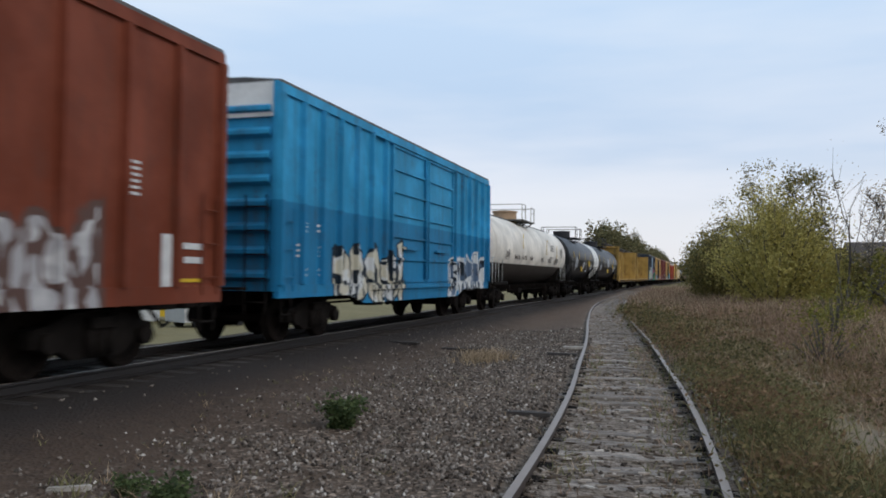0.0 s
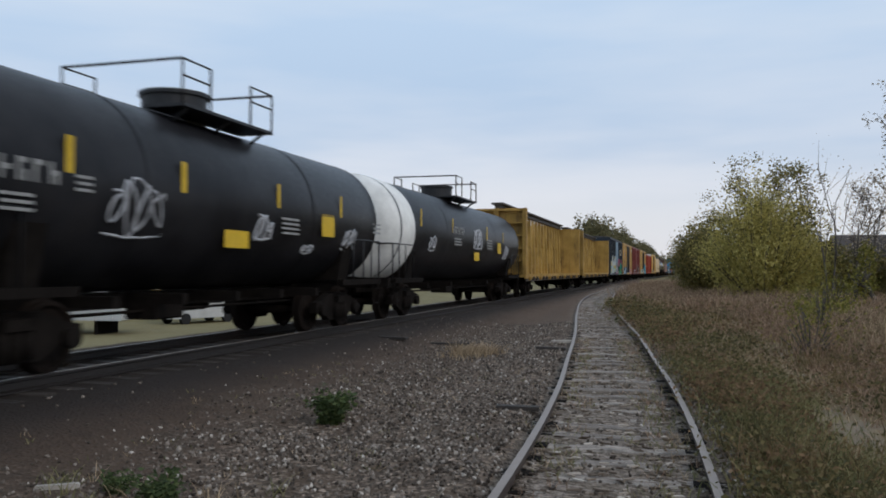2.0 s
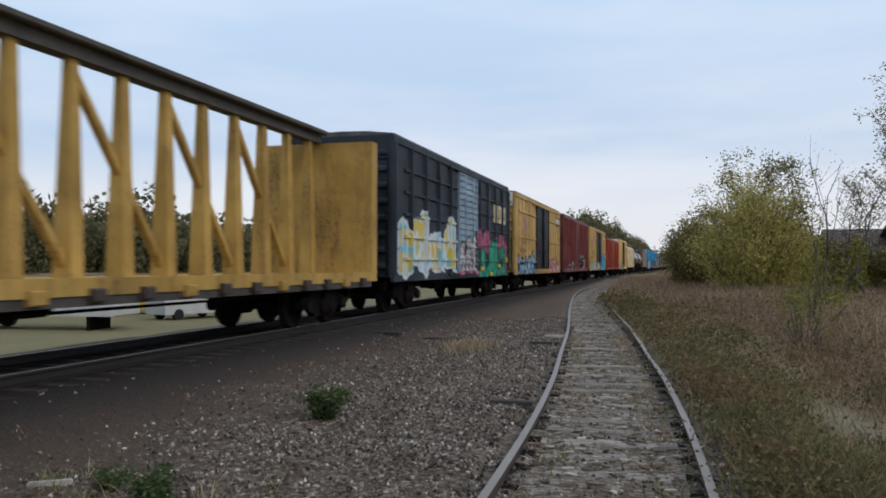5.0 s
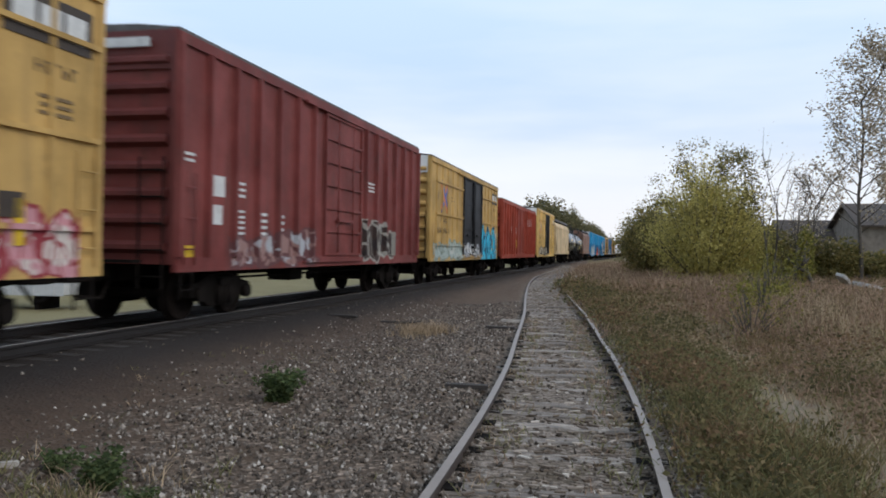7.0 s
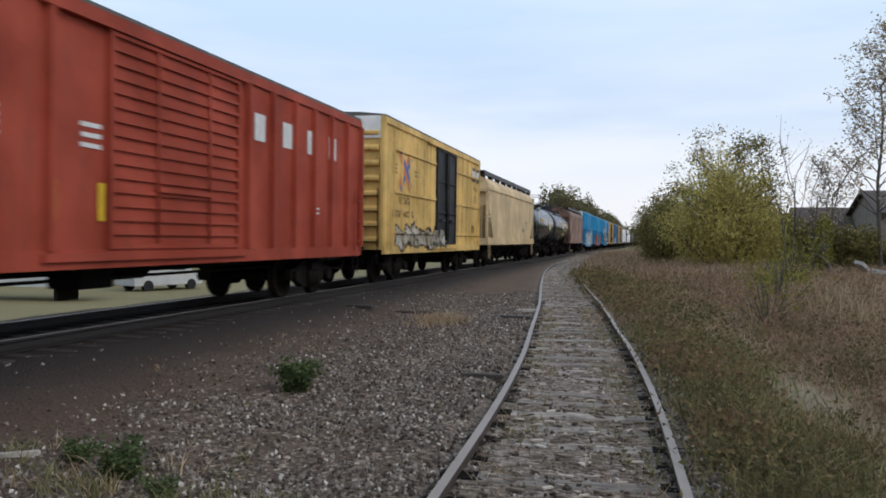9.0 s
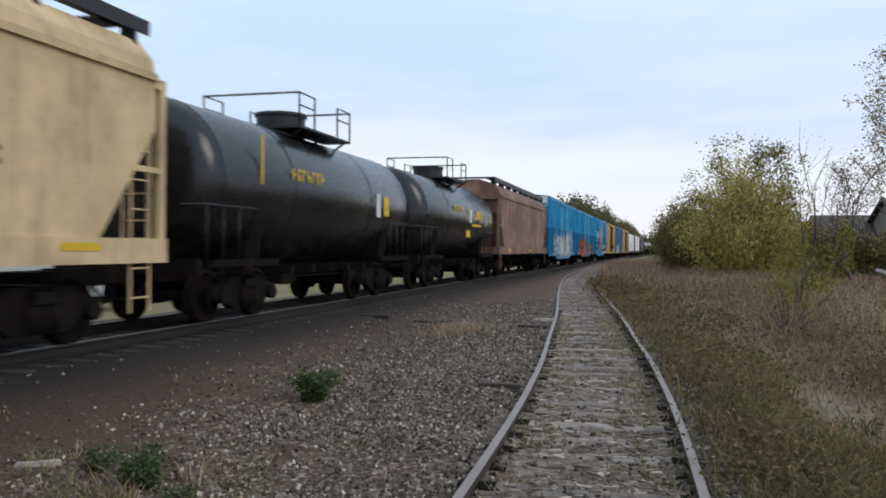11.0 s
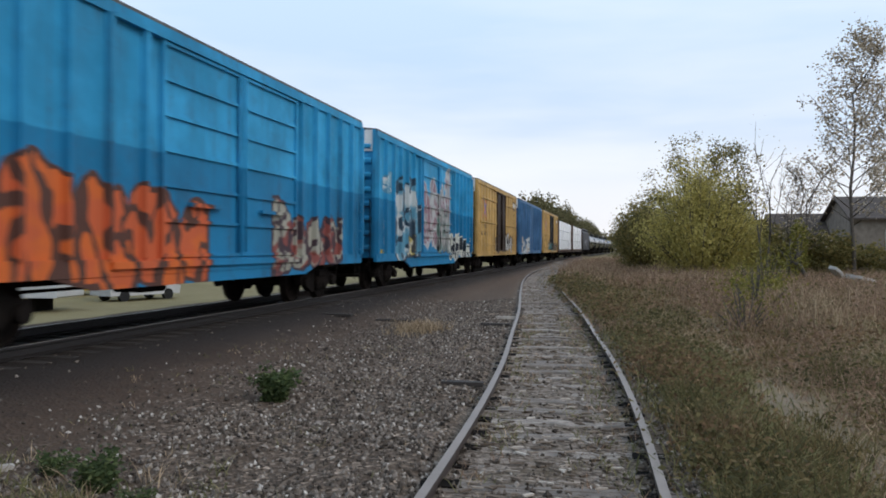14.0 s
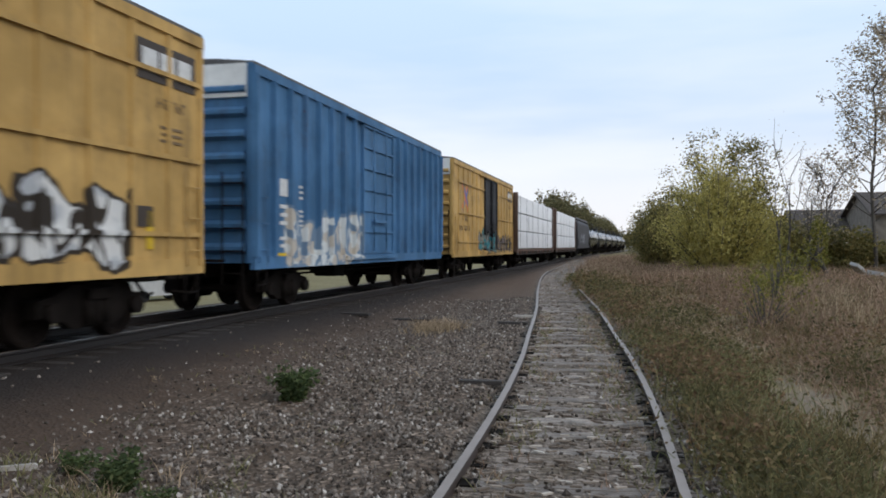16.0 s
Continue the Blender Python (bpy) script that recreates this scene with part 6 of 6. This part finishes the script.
def path_x(y):
    """Middle of the worn footpath on the bank."""
    return 1.9 + 0.03 * y - 0.0012 * y * y


def build_litter():
    """Splinters and flat chips strewn over the siding's bed."""
    rng = random.Random(44)
    mb = MB()
    for _ in range(1500):
        y = 3.4 + 34 * rng.random() ** 1.7
        x = siding_x(y) + rng.uniform(-0.70, 0.70)
        a, l, w = rng.gauss(0, 0.5), rng.uniform(0.015, 0.06), rng.uniform(0.008, 0.02)
        c, q, z = math.cos(a), math.sin(a), ground_z(x, y) + rng.uniform(0.002, 0.02)
        pts = [(x + c * u - q * v, y + q * u + c * v) for u, v in ((-l, -w), (l, -w * 0.6), (l * 0.8, w), (-l * 0.9, w * 0.8))]
        n = len(mb.v)
        mb.v += [(px, py, z + t) for t in (0, 0.012) for px, py in pts]
        mb.f += [tuple(n + i for i in f) for f in ((4, 5, 6, 7), (0, 1, 5, 4), (1, 2, 6, 5), (2, 3, 7, 6), (3, 0, 4, 7))]
    tagged(part("wood_litter", mb.raw("wood_litter", CHIP), CHIP), "grey splinters and chips strewn between the rails", "litter", kind="stuff")


CHIP = island("weathered_chips", ((0.0, (0.07, 0.047, 0.032)), (0.5, (0.21, 0.16, 0.12)), (0.85, (0.40, 0.33, 0.265)), (1.0, (0.64, 0.57, 0.49))))


def build_grass():
    rng = random.Random(21)
    dry, rust, green = MB(), MB(), MB()
    for _ in range(11000):
        y = 3.5 + 42 * rng.random() ** 1.5
        sx = siding_x(y)
        x = sx + 1.22 + 15 * rng.random() ** 1.3 * (0.4 + y / 40)
        v = noise.noise((x * 0.5, y * 0.28, 5)) + 0.5 * noise.noise((x * 1.5, y * 0.9, 8))
        worn = abs(x - path_x(y)) - 0.22 - 0.75 * noise.noise((x * 0.8 + 3.3, y * 0.35 + 1.2, 2))
        if worn < 0 and rng.random() < 0.93:
            continue
        z = ground_z(x, y) - 0.01
        far = 1 + y / 30
        ds = x - sx
        if y > 14 and 1.5 < ds < 4.5 and v > -0.1 and rng.random() < 0.6:
            blades(dry, rng, x, y, z, 12, rng.uniform(0.12, 0.3), 0.2 * far, 0.005 * far, 0.8)
        elif ds < 1.9 and rng.random() < 0.7 and v > -0.15:
            blades(green, rng, x, y, z, 14, rng.uniform(0.10, 0.26), 0.17 * far, 0.006 * far, 0.8)
        elif y > 17 and ds > 4 and rng.random() < 0.7:
            blades(rust if v < 0.25 else dry, rng, x, y, z, 9, rng.uniform(0.3, 0.65), 0.22 * far, 0.005 * far, 0.45)
        elif v + rng.gauss(0, 0.12) > 0.12:
            blades(green, rng, x, y, z, 13, 0.16, 0.18 * far, 0.005 * far, 0.9)
        elif v + rng.gauss(0, 0.12) > -0.22:
            blades(dry, rng, x, y, z, 12, 0.17, 0.18 * far, 0.004 * far, 0.9)
        else:
            blades(rust, rng, x, y, z, 9, 0.26, 0.18 * far, 0.005 * far, 0.8)
    # loose tufts in the gravel, a few thick ones, and weeds between the ties
    for cx, cy, n in ((-3.35, 4.55, 16), (-2.75, 4.35, 12), (-3.9, 4.7, 12), (-2.1, 4.2, 7), (-4.5, 5.2, 7), (-1.6, 4.35, 5), (-3.0, 5.1, 5)):
        for _ in range(n):
            x, y = cx + rng.gauss(0, 0.16), cy + rng.gauss(0, 0.16)
            blades(green if rng.random() < 0.7 else dry, rng, x, y, ground_z(x, y), 12, rng.uniform(0.06, 0.17), 0.06, 0.005, 0.7)
    for _ in range(120):
        x, y = rng.uniform(-6, -1.3), 4 + 9 * rng.random()
        blades(dry if rng.random() < 0.6 else green, rng, x, y, ground_z(x, y), 5, 0.06, 0.05, 0.004, 0.9)
    for _ in range(260):
        y = 4 + 16 * rng.random()
        x = siding_x(y) + rng.choice((-0.55, 0.55, 0.48, 0.3, -0.45)) + rng.gauss(0, 0.07)
        blades(green if rng.random() < 0.45 else dry if rng.random() < 0.5 else rust, rng, x, y, ground_z(x, y), 9, 0.09, 0.08, 0.005, 0.9)
    for _ in range(45):
        blades(dry, rng, -3.9 + rng.gauss(0, 0.28), 15.8 + rng.gauss(0, 0.4), -0.15, 14, 0.2, 0.14, 0.008, 0.8)
    # rank weeds farther along the line
    for _ in range(2600):
        y = 34 + 70 * rng.random()
        x = max(siding_x(y) + 1.6, main_x(y) + 4.4) + 9 * rng.random() ** 1.4
        blades(rust if rng.random() < 0.6 else dry, rng, x, y, ground_z(x, y), 9, rng.uniform(0.4, 0.8), 0.5, 0.016, 0.4)
    # low herbs, browned and green, thick beside the rail
    herbs = {HERB_OLIVE: MB(), HERB_DARK: MB(), HERB_BROWN: MB()}
    for _ in range(1900):
        y = 4 + 34 * rng.random() ** 1.5
        sx = siding_x(y)
        x = sx + 1.2 + 9 * rng.random() ** 1.9 * (0.5 + y / 30)
        v = noise.noise((x * 0.5, y * 0.35, 15)) + rng.gauss(0, 0.2)
        if abs(x - path_x(y)) < 0.35 + 0.75 * noise.noise((x * 0.8 + 3.3, y * 0.35 + 1.2, 2)) and rng.random() < 0.93:
            continue
        mt = HERB_DARK if v > 0.1 else HERB_OLIVE if v > -0.15 else HERB_BROWN
        h = rng.uniform(0.05, 0.14) * (1 + y / 25)
        leaf_quads(herbs[mt], rng, (x, y, ground_z(x, y) + h * 0.7), (0.16 * (1 + y / 25), 0.16 * (1 + y / 25), h * 0.6), 34, 0.018 * (1 + y / 14), 0.5)
    for _ in range(190):
        y = 4.5 + 26 * rng.random() ** 1.3
        x = siding_x(y) + max(1.28, rng.choice((1.3, 1.5, 1.8, 2.1, 3.6, 4.4)) + rng.gauss(0, 0.2))
        mt = rng.choice((HERB_DARK, HERB_DARK, HERB_OLIVE, HERB_BROWN))
        tall = rng.uniform(0.14, 0.34)
        blades(herbs[mt], rng, x, y, ground_z(x, y), 60, tall, 0.16, 0.007, 0.5)
        leaf_quads(herbs[mt], rng, (x, y, ground_z(x, y) + tall * 0.4), (0.17, 0.17, tall * 0.3), 50, 0.022, 0.5)
    for mt, mb in herbs.items():
        tagged(part("herbs", mb.raw("herbs", mt), mt), "low browned herbs and weeds along the siding", "weeds", kind="stuff")
    for mb, m, l in ((dry, GRASS_DRY, "pale dry grass"), (rust, GRASS_RUST, "rust-brown dry weeds"), (green, GRASS_GREEN, "low green grass")):
        tagged(part("grass", mb.raw("grass", m), m), l + " on the bank beside the siding", "grass", kind="stuff")


def weed(label, x, y, size, seed, n=16):
    """A low weed: stalks from one root, each with opposite pointed leaves."""
    rng = random.Random(seed)
    ob = tagged(new("weed"), label, "weed")
    ob.matrix_basis = pose(x, y, ground_z(x, y) - 0.01)
    stalks, leaves = MB(), MB()
    for k in range(n):
        a, l = rng.uniform(0, 6.28), size * rng.uniform(0.5, 1.05)
        tip = Vector((math.cos(a) * l * rng.uniform(0.3, 0.8), math.sin(a) * l * rng.uniform(0.3, 0.8), l * rng.uniform(0.6, 1.0)))
        mid = Vector((tip.x * 0.35, tip.y * 0.35, tip.z * 0.6))
        stalks.tube([(0, 0, 0), mid, tip], 0.006, 4, 0.002)
        for j in range(14):
            t = 0.05 + 0.95 * j / 13
            p = mid * (2 * t * (1 - t)) + tip * (t * t)
            leaf_quads(leaves, rng, tuple(p), (size * 0.12, size * 0.12, size * 0.10), 3, size * 0.085, 0.3)
    tagged(part("stalk", stalks, LEAF_WEED, ob), kind="stuff")
    part("leaves", leaves.raw("leaves", LEAF_WEED), LEAF_WEED, ob)


# ---- the shed by the woods, the yard behind the main line, and litter ----
def gable_house(label, x, y, w, d, eave, ridge, wall, roof, turn=0.0):
    ob = tagged(new("shed"), label, "building")
    ob.matrix_basis = pose(x, y, ground_z(x, y) - 0.1, 0, 0, turn)
    mb = MB().box(-w / 2, w / 2, -d / 2, d / 2, 0, eave)
    mb.sweep([[(xx, -d / 2, eave), (xx, d / 2, eave), (xx, 0, ridge)] for xx in (-w / 2, w / 2)])
    part("wall", mb, wall, ob)
    for s in (-1, 1):
        e = Vector((0, s * (d / 2 + 0.4), eave - 0.4 * (ridge - eave) / (d / 2)))
        mb = MB().sweep([[(xx, e.y, e.z), (xx, e.y, e.z + 0.12), (xx, 0, ridge + 0.14), (xx, 0, ridge)] for xx in (-w / 2 - 0.4, w / 2 + 0.4)])
        part("roof", mb, roof, ob, "grey shingled roof slope")
    for k in (-0.3, 0.1, 0.34):
        win = part("window", MB().box(w * k - 0.5, w * k + 0.5, -d / 2 - 0.05, -d / 2 + 0.02, eave * 0.4, eave * 0.78), WHITE_MARK, ob, "white framed window")
        part("pane", MB().box(w * k - 0.42, w * k + 0.42, -d / 2 - 0.06, -d / 2 - 0.051, eave * 0.43, eave * 0.75), GLASS, win)
    return ob


GLASS = plain("dark_window_glass", (0.03, 0.035, 0.04), 0.1, 0, 0.1, 2, 0)
WALL_BEIGE = plain("beige_siding", (0.15, 0.122, 0.092), 0.8, 0, 0.15, 1.2)
WALL_PALE = plain("pale_stone_wall", (0.20, 0.17, 0.14), 0.85, 0, 0.35, 2.5, 0.4)
ROOF_BROWN = plain("brown_shingles", (0.075, 0.060, 0.052), 0.9, 0, 0.3, 3, 0.5)
METAL_WHITE = plain("white_sheet_metal", (0.50, 0.50, 0.49), 0.5, 0, 0.15, 1.0)


def parked_van(label, x, y, turn, mat):
    ob = tagged(new("van"), label, "van")
    ob.matrix_basis = pose(x, y, ground_z(x, y), 0, 0, turn)
    ring = [(-2.4, 0.35), (2.3, 0.35), (2.4, 0.8), (1.6, 1.15), (1.0, 1.9), (-2.35, 2.0), (-2.45, 1.2)]
    part("body", MB().sweep([[(u, s * 0.95, w) for u, w in ring] for s in (-1, 1)]), mat, ob)
    for u in (-1.5, 1.5):
        for s in (-1, 1):
            w = part("wheel", MB().sweep([[(u + 0.33 * math.cos(6.2832 * k / 16), s * e, 0.33 + 0.33 * math.sin(6.2832 * k / 16)) for k in range(16)] for e in (0.74, 0.97)]), BLACK, ob)
    for s in (-1, 1):
        part("side_window", MB().box(0.1, 1.05, min(s * 0.95, s * 0.96), max(s * 0.95, s * 0.96), 1.2, 1.7), GLASS, ob)
    return ob


def box_trailer(label, x, y, turn, w, h, mat):
    ob = tagged(new("trailer"), label, "trailer")
    ob.matrix_basis = pose(x, y, ground_z(x, y), 0, 0, turn)
    part("body", MB().box(-w / 2, w / 2, -1.2, 1.2, 0.7, h, 0.05), mat, ob)
    for u in range(9):
        xx = -w / 2 + w * (u + 0.5) / 9
        part("side_post", MB().box(xx - 0.03, xx + 0.03, -1.24, -1.2, 0.75, h - 0.05), mat, ob)
    for u in (-w / 2 + 0.8, -w / 2 + 1.9):
        for s in (-1, 1):
            part("wheel", MB().sweep([[(u + 0.45 * math.cos(6.2832 * k / 16), s * e, 0.45 + 0.45 * math.sin(6.2832 * k / 16)) for k in range(16)] for e in (0.85, 1.15)]), BLACK, ob)
    part("landing_leg", MB().box(w / 2 - 1.6, w / 2 - 1.4, -0.9, 0.9, 0, 0.7), STEEL_DARK, ob)
    return ob


gable_house("low beige house with brown shingled roof behind trees", 23.0, 66.0, 13.0, 8.0, 3.9, 5.5, WALL_PALE, ROOF_BROWN)
gable_house("low shed with brown roof behind bare saplings", 15.0, 71.0, 5.0, 7.0, 2.2, 4.4, WALL_BEIGE, ROOF_BROWN)
box_trailer("white box trailer parked in the yard", -30, 33, 8, 9, 2.2, METAL_WHITE)
box_trailer("white box trailer parked in the yard", -44, 66, -20, 9, 2.2, METAL_WHITE)
parked_van("white van parked in the yard", -27.5, 42, 70, METAL_WHITE)
parked_van("yellow works van parked in the yard", -33, 45, 20, YELLOW_MARK)
gable_house("long white metal shed across the yard", -44, 52, 9, 14, 1.9, 2.5, METAL_WHITE, ROOF_GREY, 90)


def rubble_heap(x, y):
    """Broken concrete slabs tipped on the bank."""
    rng = random.Random(71)
    ob = tagged(new("rubble_heap"), "heap of pale broken concrete slabs among weeds", "rubble")
    ob.matrix_basis = pose(x, y, ground_z(x, y))
    for k in range(8):
        l, w, h = rng.uniform(0.5, 1.1), rng.uniform(0.3, 0.6), rng.uniform(0.10, 0.18)
        u = -1.5 + 3.0 * k / 7
        ring = [(-l * 0.5, -w * 0.4), (-l * 0.1, -w * 0.55), (l * 0.5, -w * 0.35), (l * 0.45, w * 0.4), (0.0, w * 0.5), (-l * 0.48, w * 0.3)]
        lift = 0.62 - 0.17 * k if k < 3 else 0.12
        part("slab", MB().sweep([[(p * q, v * q, z) for p, v in ring] for q, z in ((0.94, -h), (1.0, -h * 0.7), (1.0, h * 0.2), (0.95, h * 0.35))]), CONCRETE, ob, m=pose(u, rng.uniform(-0.4, 0.4), lift, rng.uniform(-25, 25), rng.uniform(-30, 30), rng.uniform(0, 180)))


CONCRETE = plain("pale_broken_concrete", (0.40, 0.38, 0.35), 0.9, 0, 0.3, 4, 0.5)
rubble_heap(9.8, 33.0)
PALE_WOOD = plain("pale_dead_wood", (0.42, 0.38, 0.33), 0.85, 0, 0.3, 5, 0.4)


def plank(label, x, y, l, w, turn, mat, h=0.06):
    ob = part("board", MB().box(-l / 2, l / 2, -w / 2, w / 2, 0, h, 0.012), mat, None)
    ob.matrix_basis = pose(x, y, ground_z(x, y) - 0.005, 0, 0, turn)
    tagged(ob, label, "board")


plank("pale broken board lying beside the siding", -2.42, 18.0, 0.5, 0.14, 15, PALE_WOOD)
plank("dark old tie end lying in the gravel", -1.75, 9.15, 0.5, 0.12, 4, TIE_DARK, 0.05)
plank("dark old board beside the siding", -2.45, 16.4, 0.6, 0.16, 2, TIE_DARK)
plank("dark board in the cinders", -4.9, 17.5, 0.9, 0.15, 10, TIE_DARK)
plank("dark board in the cinders", -6.1, 17.0, 0.7, 0.15, -5, TIE_DARK)
plank("pale stick of wood in the gravel", -4.55, 5.1, 0.32, 0.05, 35, PALE_WOOD, 0.04)
rock = part("rock", MB().sweep([[(r * 1.3 * math.cos(6.2832 * k / 9) * (1 + 0.2 * math.sin(k * 2.3)), r * math.sin(6.2832 * k / 9), z) for k in range(9)] for r, z in ((0.24, -0.1), (0.25, 0.07), (0.18, 0.17), (0.07, 0.22))]), METAL_WHITE)
rock.matrix_basis = pose(-2.75, 50.0, ground_z(-2.75, 50.0))
tagged(rock, "white painted stone beside the siding switch", "rock")


build_stones()
build_litter()
build_grass()
weed("dark green leafy weed growing in the gravel", -3.72, 8.3, 0.40, 31, 34)
weed("small green weed in the gravel", -4.05, 5.15, 0.24, 32, 14)
weed("small green weed in the gravel", -3.5, 4.9, 0.3, 33, 26)
weed("small green weed in the gravel", -2.95, 4.55, 0.2, 34, 16)


# ---- movements ----
def motions():
    times = [k * 0.5 for k in range(33)]
    for car, start in TRAIN:
        rows = []
        for t in times:
            y = start - SPEED * t
            rows.append((t, pose(main_x(y), y, RAIL_Z, 0, 0, -math.degrees(math.atan2(max(y, 0), MAIN_R)))))
        walk(car, rows)
        # the wheels turn while the car passes close by
        t0 = min(15.9, max(0.0, (start - 26) / SPEED))
        t1 = min(16.0, max(0.0, (start - 0) / SPEED))
        wheels = [w for truck in car.children if truck.name.startswith("truck") for w in truck.children]
        if t1 - t0 < 0.1 or not wheels:
            continue
        k0, k1 = round(t0 * FPS), round(t1 * FPS)
        step_deg = math.degrees(SPEED / FPS / 0.46)
        for w in wheels:
            at = w.location.copy()
            rows = [(0.0, pose(*at))] if k0 > 0 else []
            rows += [(k / FPS, pose(at.x, at.y, at.z, ((k - k0) * step_deg) % 360)) for k in range(k0, k1 + 1)]
            if k1 < 480:
                rows.append((16.0, rows[-1][1]))
            walk(w, rows)


motions()
